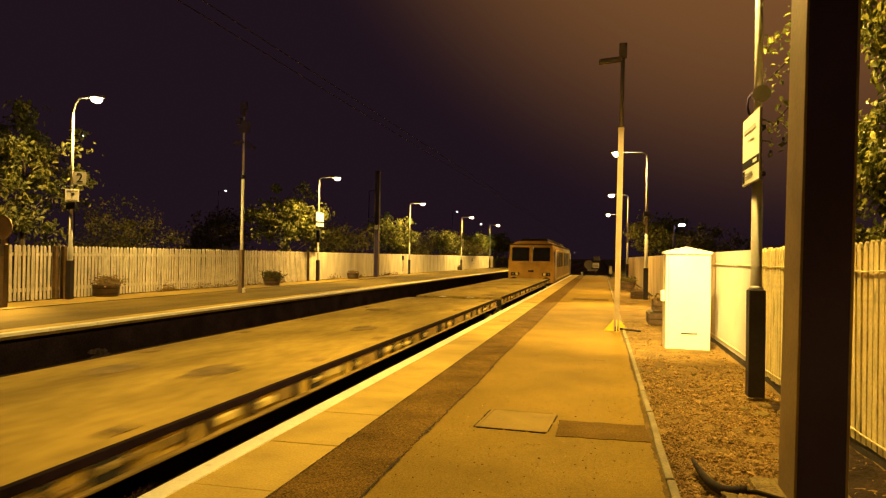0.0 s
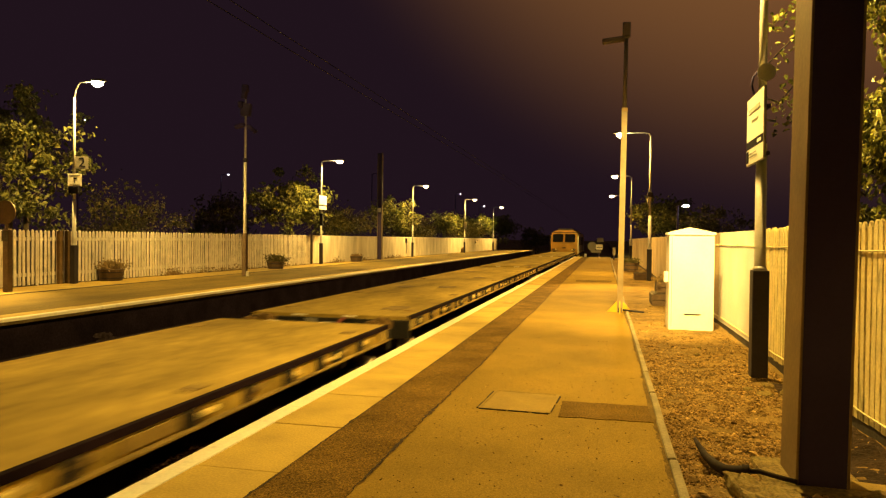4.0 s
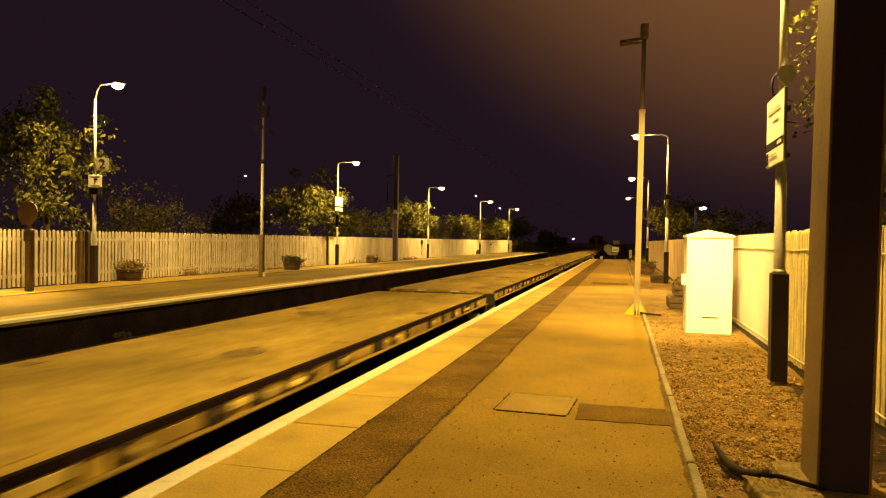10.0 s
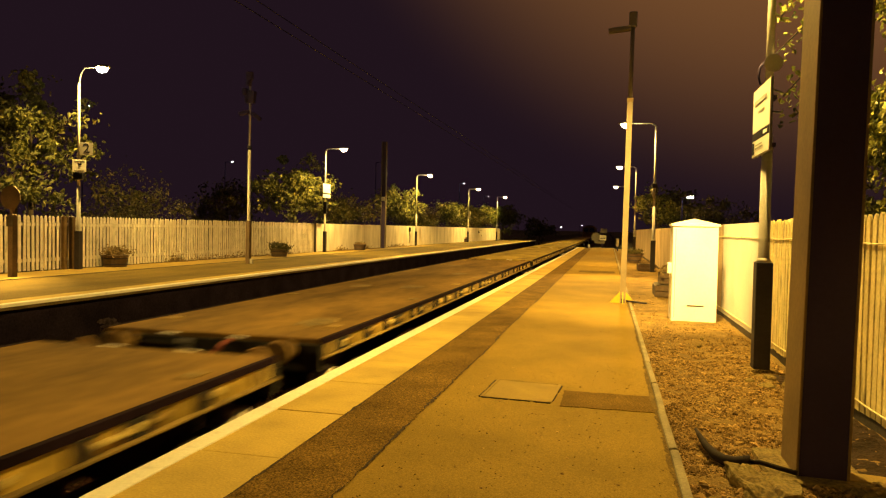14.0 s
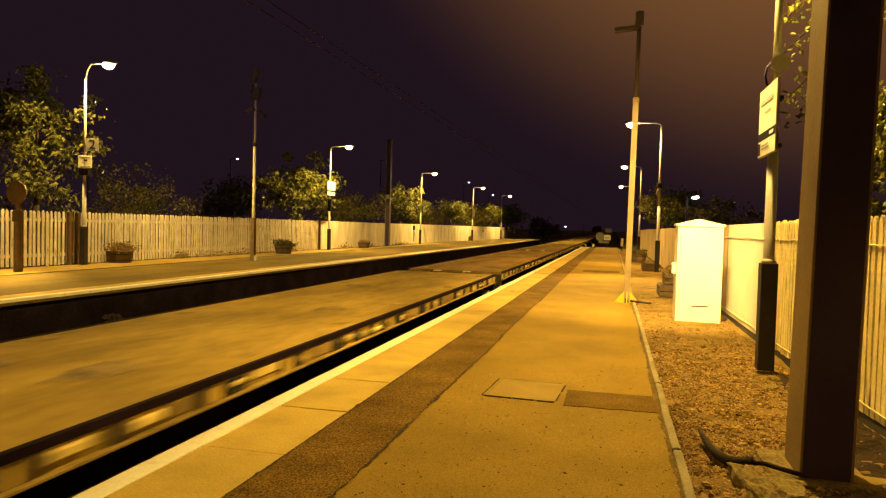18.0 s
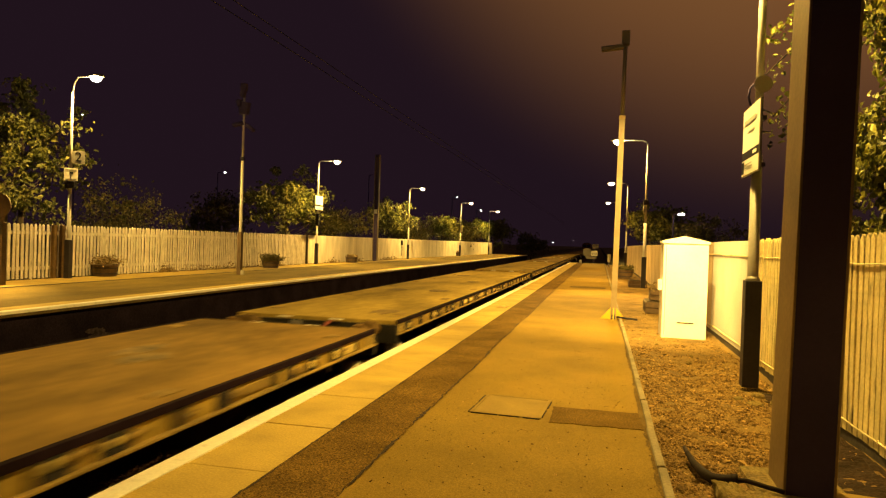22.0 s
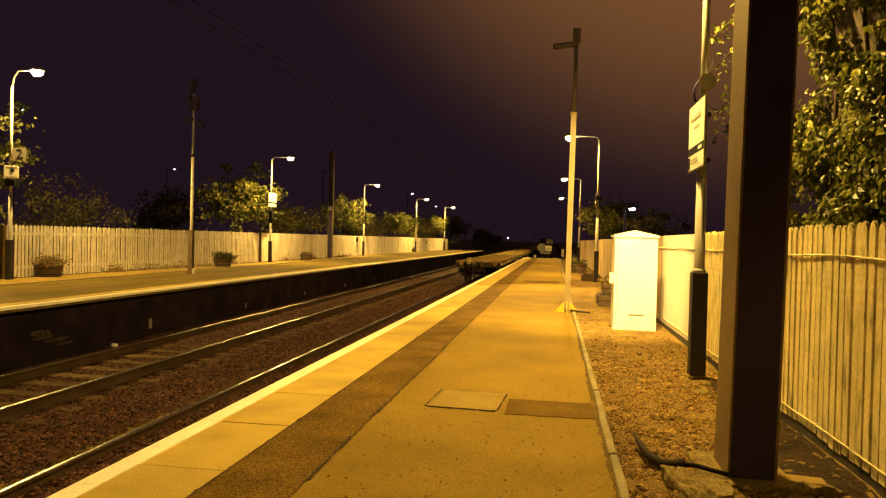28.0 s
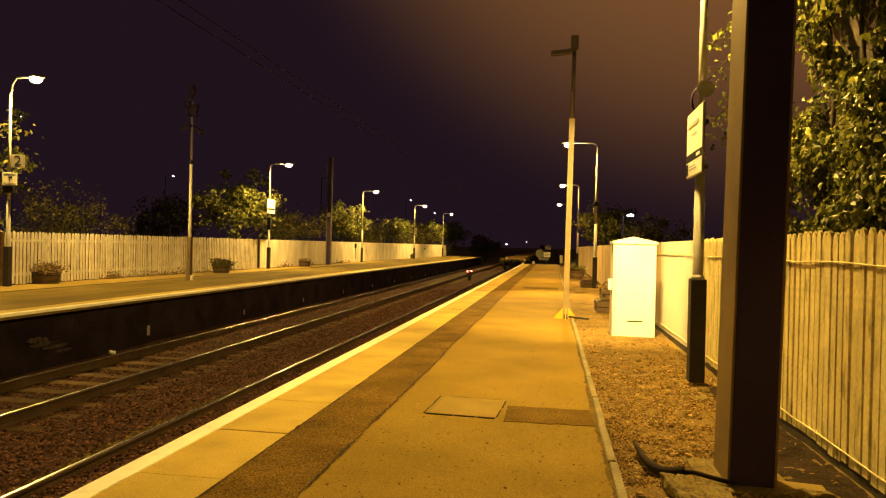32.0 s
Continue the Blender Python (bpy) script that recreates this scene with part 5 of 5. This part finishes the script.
def tree(x, y, h, rx, ry, rz, zc, label, seed, count=90, leaves=55, size=0.15, spread=0.28, base=-0.14, foliage=None):
    t = thing("tree", label, "tree", "trees behind the fence", pose(x, y, base))
    g = np.random.RandomState(seed)
    bm = bmesh.new()
    rod(bm, (0, 0, -0.1), (0.08, 0.05, h * 0.45), 0.11, 0.075, seg=8)
    rod(bm, (0.08, 0.05, h * 0.45), (0.0, 0.1, h * 0.8), 0.075, 0.03, seg=8)
    part("trunk", bm, BARK, t)
    for i in range(7):
        an = i * 0.9 + seed
        z0 = h * (0.25 + 0.07 * i)
        part("limb", rods(((0.05, 0.05, z0), (math.cos(an) * rx * 0.75, math.sin(an) * ry * 0.75, min(h * 0.95, z0 + 0.9)), 0.026, 0.008), seg=6), BARK, t)
    sp = clumps(g, (0, 0, zc), (rx, ry, rz), count, leaves, spread)
    bare = np.clip(0.95 - 0.75 * (zc + 0.15 * rz - sp[:, 2]) / rz, 0.3, 1.0)
    sp = sp[(sp[:, 2] > 0.2) & (g.uniform(size=len(sp)) < bare)]
    o = new("crown", leaf_mesh("crown", sp, size, foliage or LEAF, seed))
    o.parent = t
    return t


tree(-17.3, 17.7, 5.4, 1.9, 1.8, 1.7, 4.0, "broad-leaved tree lit by the platform lamp", 1, 70, 80, 0.15, 0.21)
tree(-18.4, 14.5, 5.2, 2.2, 2.0, 2.2, 3.4, "broad-leaved tree lit by the platform lamp", 2, 58, 80, 0.15, 0.22)
tree(-16.6, 16.4, 3.4, 1.2, 1.6, 1.2, 2.0, "low broad-leaved tree against the fence", 3, 22, 45, 0.15, 0.20)
tree(-17.3, 22.3, 3.2, 1.7, 2.0, 1.2, 1.9, "dense dark shrub behind the fence", 4, 75, 55, 0.11, 0.26, foliage=DARK_LEAF)
tree(-16.5, 34.3, 5.0, 2.2, 2.2, 1.7, 3.3, "rounded tree lit yellow by the lamp", 6, 90, 70, 0.19, 0.22)
tree(-21.5, 36.0, 3.9, 1.8, 2.0, 1.5, 2.3, "rounded dark tree behind the fence", 7, 70, 50, 0.17, 0.28, foliage=DARK_LEAF)
tree(-16.2, 40.5, 3.4, 1.8, 3.0, 1.1, 2.1, "low shrub behind the fence", 8, 80, 55, 0.15, 0.3, foliage=DARK_LEAF)
tree(-15.6, 49.6, 4.6, 1.9, 2.2, 1.5, 3.0, "rounded tree lit yellow by the lamp", 9, 62, 50, 0.19, 0.28)
tree(-15.9, 57.0, 3.2, 1.8, 3.0, 1.2, 2.0, "low shrub behind the fence", 10, 70, 50, 0.19, 0.32, foliage=DARK_LEAF)
tree(-15.3, 66.5, 4.2, 1.7, 2.4, 1.3, 2.8, "rounded tree lit yellow by the lamp", 11, 55, 45, 0.22, 0.3)
tree(-15.0, 74.0, 3.6, 1.7, 3.0, 1.2, 2.3, "low shrub behind the fence", 12, 60, 45, 0.24, 0.32, foliage=DARK_LEAF)
tree(-14.9, 82.5, 4.3, 1.7, 2.6, 1.5, 2.7, "rounded tree lit yellow by the lamp", 13, 55, 45, 0.24, 0.32)
tree(3.0, 47.0, 4.4, 1.3, 2.4, 1.5, 2.8, "rounded tree behind the near fence", 14, 34, 46, 0.17, 0.22)
tree(6.2, 44.0, 3.4, 2.2, 3.0, 1.0, 2.3, "dark tree behind the near fence", 21, 50, 50, 0.16, 0.26, foliage=DARK_LEAF)
tree(-14.5, 96.0, 5.5, 2.5, 4.0, 2.0, 3.0, "dark tree beyond the platform end", 17, 70, 40, 0.3, 0.4)
tree(-10.5, 108.0, 5.0, 2.5, 3.0, 1.8, 2.6, "dark tree beyond the platform end", 18, 60, 40, 0.3, 0.4, -1.2)
tree(6.0, 66.0, 5.5, 2.2, 4.0, 2.0, 3.2, "dark tree beyond the platform end", 19, 70, 40, 0.3, 0.4)

# ivy hedge behind the near fence
ivy = thing("ivy_hedge", "tall ivy-covered hedge rising behind the fence", "hedge", at=pose(0, 0, 0))
g = np.random.RandomState(31)
n = 64000
yy = g.uniform(1.2, 7.3, n)
zz = g.uniform(0.6, 5.6, n)
bulge = np.array([0.35 * noise.noise((a * 0.9, b * 0.9, 1)) + 0.14 * noise.noise((a * 2.7, b * 2.7, 4)) for a, b in zip(yy, zz)])
keep = np.array([noise.noise((a * 1.6, b * 1.9, 9)) + 0.6 * noise.noise((a * 4.4, b * 5.0, 12)) for a, b in zip(yy, zz)]) > -0.07
yy, zz, bulge, n = yy[keep], zz[keep], bulge[keep], int(keep.sum())
xx = 2.28 - bulge + g.normal(size=n) * 0.07 + 0.1 * np.maximum(0, yy - 6.3) ** 2
o = new("foliage", leaf_mesh("foliage", np.stack([xx, yy, zz], 1), 0.070, IVY, 31, 0.3, (-1.5, 0.35, 0.9)))
o.parent = ivy
core_v = [(2.55 - 0.3 * noise.noise((y * 0.9, z * 0.9, 1)), y, z) for z in [0.2 * k - 0.15 for k in range(29)] for y in [0.9 + 0.25 * j for j in range(26)]]
core_f = [(k * 26 + j, k * 26 + j + 1, (k + 1) * 26 + j + 1, (k + 1) * 26 + j) for k in range(28) for j in range(25)]
m0 = len(core_v)
core_v += [(3.3, y, z) for _, y, z in core_v]
core_f += [(m0 + d, m0 + c2, m0 + b2, m0 + a2) for a2, b2, c2, d in core_f]
edge = [j for j in range(26)] + [26 * k + 25 for k in range(1, 29)] + [26 * 28 + j for j in range(24, -1, -1)] + [26 * k for k in range(27, 0, -1)]
core_f += [(edge[i], m0 + edge[i], m0 + edge[(i + 1) % len(edge)], edge[(i + 1) % len(edge)]) for i in range(len(edge))]
o = new("inner_growth", mesh_of("inner_growth", core_v, core_f, BARK))
o.parent = ivy
for i in range(9):
    y = 1.5 + 0.62 * i
    part("stem", tube([(2.42, y, -0.1), (2.36, y + 0.15, 1.2), (2.4, y + 0.05, 2.6), (2.36, y + 0.3, 4.2)], 0.02, seg=6), BARK, ivy)
spots = []
for k, (p0, p1) in enumerate((((2.2, 7.0, 3.6), (1.62, 7.9, 3.15)), ((2.2, 7.2, 3.2), (1.75, 8.1, 2.75)), ((2.2, 6.9, 2.7), (1.66, 7.3, 2.4)), ((2.2, 7.2, 3.9), (1.7, 8.2, 3.6)), ((2.2, 6.8, 1.7), (1.72, 6.9, 1.95)))):
    part("twig", tube([p0, tuple((Vector(p0) + Vector(p1)) / 2 + Vector((0, 0, 0.08))), p1], 0.008, seg=6), BARK, ivy)
    for i in range(60 if k < 4 else 16):
        u = g.uniform(0.25, 1.05)
        spots.append(np.array(p0) * (1 - u) + np.array(p1) * u + g.normal(size=3) * 0.07)
o = new("overhanging_leaves", leaf_mesh("overhanging_leaves", spots, 0.062, IVY, 32))
o.parent = ivy


# ---- planters ----
def tub(x, y, r0, h, label, seed, plant, spread, n=260):
    t = thing("planter_tub", label, "planter", "planters", pose(x, y, -0.03))
    bm = bmesh.new()
    bmesh.ops.create_cone(bm, cap_ends=True, segments=18, radius1=r0 * 0.85, radius2=r0, depth=h)
    bmesh.ops.translate(bm, vec=(0, 0, h / 2), verts=bm.verts)
    part("barrel", bm, WOOD, t, "dark stained half barrel")
    for z in (0.25, 0.75):
        part("hoop", rods(((0, 0, h * z - 0.015), (0, 0, h * z + 0.015), r0 * (0.87 + 0.15 * z)), seg=18), SHEATH, t)
    part("rim", rods(((0, 0, h - 0.03), (0, 0, h + 0.008), r0 * 1.045), seg=18), WOOD, t, "proud rim of the barrel")
    g = np.random.RandomState(seed)
    sp = np.concatenate([np.array((math.cos(a), math.sin(a), 0)) * r0 * g.uniform(0, 0.9) + np.array((0, 0, h + 0.04)) + g.normal(size=(12, 3)) * np.array((spread, spread, spread * 0.6)) + np.array((0, 0, spread * 0.6)) for a in g.uniform(0, 6.28, n // 12)])
    sp[:, 2] = np.maximum(sp[:, 2], h * 0.8)
    o = new("plant_growth", leaf_mesh("plant_growth", sp, 0.07, plant, seed))
    o.parent = t
    o["kind"] = "stuff"
    return t


tub(-14.05, 17.5, 0.37, 0.33, "half-barrel planter with dry drooping flowers", 41, DRY_PLANT, 0.125, 760)
tub(-13.35, 26.5, 0.36, 0.30, "half-barrel planter overgrown by a dark bush", 42, DARK_LEAF, 0.13, 1500)
tub(-13.5, 36.5, 0.34, 0.32, "half-barrel planter with sparse dry stalks", 43, DRY_PLANT, 0.06, 150)
tub(-13.7, 66.4, 0.36, 0.34, "half-barrel planter with dry plants", 44, DRY_PLANT, 0.08, 200)
tub(1.07, 30.9, 0.34, 0.36, "half-barrel planter with a rounded bush", 45, DARK_LEAF, 0.09, 700)


def trough(x, y, w, d, label, tiers):
    t = thing("planter_trough", label, "planter", "wooden planter troughs", pose(x, y, -0.06))
    z = 0.0
    for i in range(tiers):
        ww, dd = w - 0.1 * i, d - 0.14 * i
        for k in range(2):
            part("board", boxes((-ww, -dd, z + 0.012, ww, dd, z + 0.118), bevel=0.006), WOOD, t)
            z += 0.12
        part("soil", boxes((-ww + 0.03, -dd + 0.03, z, ww - 0.03, dd - 0.03, z + 0.02)), BARK, t)
        z += 0.022
    g = np.random.RandomState(int(y))
    sp = np.array((0, 0, z + 0.03)) + g.normal(size=(140, 3)) * np.array((w * 0.35, d * 0.35, 0.04))
    sp[:, 2] = np.maximum(sp[:, 2], z)
    o = new("plant_growth", leaf_mesh("plant_growth", sp, 0.08, DRY_PLANT, int(y)))
    o.parent = t
    o["kind"] = "stuff"


trough(1.22, 15.35, 0.28, 0.45, "two-tier wooden planter trough with dry plants", 2)
trough(1.28, 24.9, 0.30, 0.5, "low wooden planter trough by the lamp post", 1)

# ---- masts and posts on the far platform ----
cm = thing("camera_mast", "slim grey security camera mast with dark base", "mast", at=pose(-11.66, 20.93, -0.02))
part("column", rods(((0, 0, 0), (0, 0, 3.8), 0.055, 0.05), ((0, 0, 3.8), (0, 0, 6.15), 0.035, 0.03)), POST_GREY, cm)
part("base_sheath", boxes((-0.07, -0.07, 0, 0.07, 0.07, 1.42), bevel=0.008), WOOD, cm, "dark brown base sheath")
part("foot_wedge", boxes((0.06, -0.05, 0, 0.15, 0.05, 0.16), bevel=0.02), POST_GREY, cm)
part("collar", rods(((0, 0, 3.78), (0, 0, 3.9), 0.07)), SIGN_DARK, cm)
for x, z, w, h, a in ((0.01, 6.2, 0.10, 0.12, 0), (-0.02, 5.98, 0.07, 0.12, 10), (0.08, 5.5, 0.13, 0.2, 8), (-0.14, 5.68, 0.08, 0.11, 0), (-0.06, 5.42, 0.07, 0.12, -6), (-0.17, 4.98, 0.18, 0.06, -12), (0.26, 4.86, 0.17, 0.06, 35)):
    part("camera_unit", boxes((-w, -0.09, -h, w, 0.09, h), bevel=0.02), MAST, cm, "dark camera housing", pose(x, -0.05, z, 0, a, 0))
for x, z, w, h, a in ((0.0, 5.05, 0.07, 0.13, 0), (-0.22, 4.88, 0.20, 0.042, -6)):
    part("camera_unit", boxes((-w, -0.07, -h, w, 0.07, h), bevel=0.02), DIM_STEEL, pole, "dull grey camera housing", pose(x, -0.04, z, 0, a, 0))


def h_mast(x, y, h, label):
    t = thing("steel_mast", label, "mast", "steel masts", pose(x, y, -0.05))
    # paler flanges and darker web carry the lit and shaded faces in colour
    part("flange", boxes((-0.15, -0.12, 0, -0.13, 0.12, h)), GALVANISED, t)
    part("flange", boxes((0.13, -0.12, 0, 0.15, 0.12, h)), GALVANISED, t)
    part("web", boxes((-0.13, -0.012, 0, 0.13, 0.012, h)), MAST, t)
    part("number_plate", boxes((-0.11, -0.15, 2.95, 0.11, -0.13, 3.2), bevel=0.004), SIGN_WHITE, t, "small white plate")
    return t


h_mast(-13.6, 40.9, 6.6, "grey steel mast standing by the far fence")
dp = thing("sign_post", "brown timber post carrying a round disc sign", "sign post", at=pose(-13.19, 13.07, -0.02))
part("post", boxes((-0.07, -0.07, 0, 0.07, 0.07, 1.42), bevel=0.01), WOOD, dp)
part("disc", rods(((0, -0.07, 1.80), (0, -0.045, 1.80), 0.27), seg=28), WOOD, dp, "back of a round disc")
part("stem", boxes((-0.04, -0.045, 1.4, 0.04, 0.02, 1.95)), WOOD, dp)
part("plate", boxes((-0.09, -0.085, 1.15, 0.09, -0.07, 1.38)), TIMBER_DARK, dp)
for i in range(12):
    part("marker_plate", boxes((-9.088, 14.50 + 4.98 * i, -0.91, -9.072, 14.50 + 4.98 * i + (0.11 if i < 1 else 0.07), -0.69 if i < 1 else -0.76), bevel=0.003), SIGN_GREY, far_platform, "small pale marker plate")
for y in (15.82, 16.1):
    part("timber_post", boxes((-14.34, y - 0.055, -0.05, -14.235, y + 0.055, 1.40), bevel=0.01), BROWN_POST, far_fence, "brown timber post")
part("gate_post", boxes((-14.11, 31.68, 0.0, -14.02, 31.77, 1.44), bevel=0.01), TIMBER_DARK, far_fence)

# ---- end of the near platform ----
es = thing("sign_post", "post with a round disc and small plates at the platform end", "sign post", at=pose(-0.5, 57.2, -1.0))
part("post", boxes((-0.06, -0.06, -0.2, 0.06, 0.06, 2.4), bevel=0.006), MAST, es)
part("disc", rods(((-0.52, -0.08, 1.82), (-0.52, -0.06, 1.82), 0.36), seg=28), SIGN_GREY, es, "back of a round disc")
part("arm", boxes((-0.6, -0.06, 1.76, 0, -0.02, 1.88)), MAST, es)
part("white_plate", boxes((-0.22, -0.1, 1.55, 0.30, -0.07, 1.97), bevel=0.004), SIGN_WHITE, es)
part("lettering_bar", boxes((-0.16, -0.106, 1.70, 0.24, -0.101, 1.74)), SIGN_DARK, es)
part("grey_plate", boxes((-0.15, -0.1, 2.16, 0.36, -0.07, 2.5), bevel=0.004), SIGN_GREY, es)
part("lower_plate", boxes((-0.62, -0.1, 1.3, 0.2, -0.07, 1.5), bevel=0.004), SIGN_GREY, es)
mp = thing("marker_post", "short white marker post", "post", at=pose(-1.55, 57.5, -1.0))
part("post", boxes((-0.09, -0.06, -0.2, 0.09, 0.06, 1.2), bevel=0.02), SIGN_WHITE, mp)
mp = thing("litter_bin", "small grey bin at the platform edge", "bin", at=pose(0.60, 49.5, -0.05))
part("bin", boxes((-0.1, -0.1, 0.3, 0.1, 0.1, 0.85), bevel=0.03), SIGN_GREY, mp)
part("leg", boxes((-0.03, -0.03, 0, 0.03, 0.03, 0.3)), MAST, mp)

# ---- shunting signal between the tracks ----
sig = thing("ground_signal", "low shunting signal with a pair of small lamps", "signal", at=pose(-5.62, 47.4, -1.12))
part("base", boxes((-0.12, -0.12, 0, 0.12, 0.12, 0.48), bevel=0.02), UNDERFRAME, sig)
signal_head = part("head", boxes((-0.19, -0.09, -0.10, 0.19, 0.09, 0.28), bevel=0.05), SHEATH, sig, "black turning lamp head")
for x, z, m, d in ((-0.11, 0.2, LED, -1), (0.10, 0.02, LED, -1), (-0.13, 0.08, RED, 1), (0.13, 0.08, RED, 1)):
    part("lens", rods(((x, d * 0.10, z), (x, d * 0.08, z), 0.06), seg=16), m, signal_head, "glowing signal lens")

# ---- weeds and litter by the rails, pale smudges on the opposite wall ----
g = np.random.RandomState(71)
yy = np.concatenate([g.normal(c, w, k) for c, w, k in ((6.6, 0.35, 420), (7.6, 0.3, 300), (5.5, 0.4, 160), (9.4, 0.6, 160))])
spots = np.stack([-4.70 - np.abs(g.normal(size=len(yy))) * 0.06, yy, -1.03 + g.uniform(0, 0.05, len(yy))], 1)
o = tagged(new("weeds", leaf_mesh("weeds", spots, 0.045, WEED, 72)), "dry moss and low weeds beside the rail", "weeds", kind="stuff")
yy = np.concatenate([g.normal(c, w, k) for c, w, k in ((20.6, 0.25, 260), (22.4, 0.5, 90), (24.5, 0.9, 160), (28.3, 0.7, 160), (34.8, 0.5, 120), (38.4, 0.6, 140), (44.5, 1.0, 160))])
spots = np.stack([np.array([fence_far_x(y) for y in yy]) + 0.10 + np.abs(g.normal(size=len(yy))) * 0.07, yy, -0.02 + np.abs(g.normal(size=len(yy))) * 0.10], 1)
tagged(new("weeds", leaf_mesh("weeds", spots, 0.075, DRY_PLANT, 73)), "dry weeds along the foot of the fence", "weeds", kind="stuff")
lit = thing("litter", "crumpled scrap of white paper on the ballast", "litter", at=pose(-8.72, 12.72, -1.06))
bm = ball(bmesh.new(), (0, 0, 0.045), 0.06, 1.4, 0.8, 0.7)
for vv in bm.verts:
    vv.co *= 1 + 0.5 * noise.noise(vv.co * 30)
part("scrap", bm, SIGN_WHITE, lit)
for k, (y, z, w, h) in enumerate(((11.05, -0.56, 0.20, 0.05), (11.2, -0.66, 0.28, 0.04), (11.55, -0.74, 0.34, 0.035), (11.75, -0.84, 0.26, 0.03), (11.25, -0.60, 0.12, 0.06))):
    ring = [(-9.0765 + 0.0012 * k, y + w * math.cos(q * 0.314) * (1 + 0.6 * noise.noise((q * 0.9, k, 0))), z + h * math.sin(q * 0.314) * (1 + 0.6 * noise.noise((q * 0.9, k, 7)))) for q in range(20)]
    sc = new("scuff", mesh_of("scuff", ring, [tuple(range(20))], PALE_SMUDGE))
    sc.parent = far_platform

# ---- street lamps and lights far off ----
def street_lamp(x, y, z, base, label, s=1.0, long=1.3, size=0.075):
    t = thing("street_lamp", label, "street lamp", "street lamps", pose(x, y, base))
    part("column", rods(((0, 0, 0), (0, 0, z - base), 0.07, 0.05), seg=8), MAST, t)
    part("arm", rods(((0, 0, z - base), (0.9 * s, 0, z - base + 0.1), 0.04), seg=6), MAST, t)
    part("lamp", ball(bmesh.new(), (0.9 * s, 0, z - base + 0.03), size * s, long, 0.9, 0.8), LED, t, "small white lit lamp")


street_lamp(3.85, 40.0, 3.2, -0.14, "slim street lamp with a small white light", 0.45, 2.2, 0.20)
street_lamp(-42.0, 70.0, 8.2, -0.14, "distant street lamp with a small white light")
street_lamp(-24.2, 70.0, 8.1, -0.14, "distant street lamp with a small white light")
street_lamp(-19.4, 90.0, 7.2, -0.14, "distant street lamp with a small white light", 0.7)
street_lamp(-17.0, 95.0, 5.8, -0.14, "distant street lamp with a small white light", 0.7)
street_lamp(-60.8, 70.0, 14.8, -0.14, "distant street lamp with a small white light")
street_lamp(-18.5, 250.0, 2.4, -1.2, "distant white lamp beyond the station", 2.2)
street_lamp(-10.2, 250.0, 3.2, -1.2, "distant white lamp beyond the station", 1.0)

# ---- wires over the far track ----
for x, z in ((-7.42, 5.78), (-7.30, 5.98)):
    wv = tagged(thing("overhead_wire", "thin dark overhead wire above the far track", "wire", "overhead wires"), kind="structure")
    part("wire", tube([(x, -30, z), (x, 20, z - 0.02), (x, 70, z), (x, 150, z)], 0.010, seg=6), UNDERFRAME, wv)

# ---- edge slabs of the platforms ----
slab = boxes((EDGE_NEAR, 0.004, -0.125, -1.712, 0.926, 0.0), bevel=0.006)
sm = bpy.data.meshes.new("edge_slab")
slab.to_mesh(sm)
slab.free()
sm.materials.append(COPING)
for i in range(int((Y1 - Y0) / 0.93)):
    o = new("edge_slab", sm)
    o.parent, o.location = near_platform, (0, 3.51 - 0.93 * 18 + 0.93 * i, rng.uniform(-0.003, 0.002) - 0.002)
slab = boxes((-9.5, 0.004, -0.11, -8.94, 0.926, -0.02), bevel=0.006)
sm = bpy.data.meshes.new("edge_slab")
slab.to_mesh(sm)
slab.free()
sm.materials.append(COPING)
for i in range(100):
    o = new("edge_slab", sm)
    o.parent, o.location = far_platform, (0, -5 + 0.93 * i, rng.uniform(-0.003, 0.002) - 0.002)

motions()
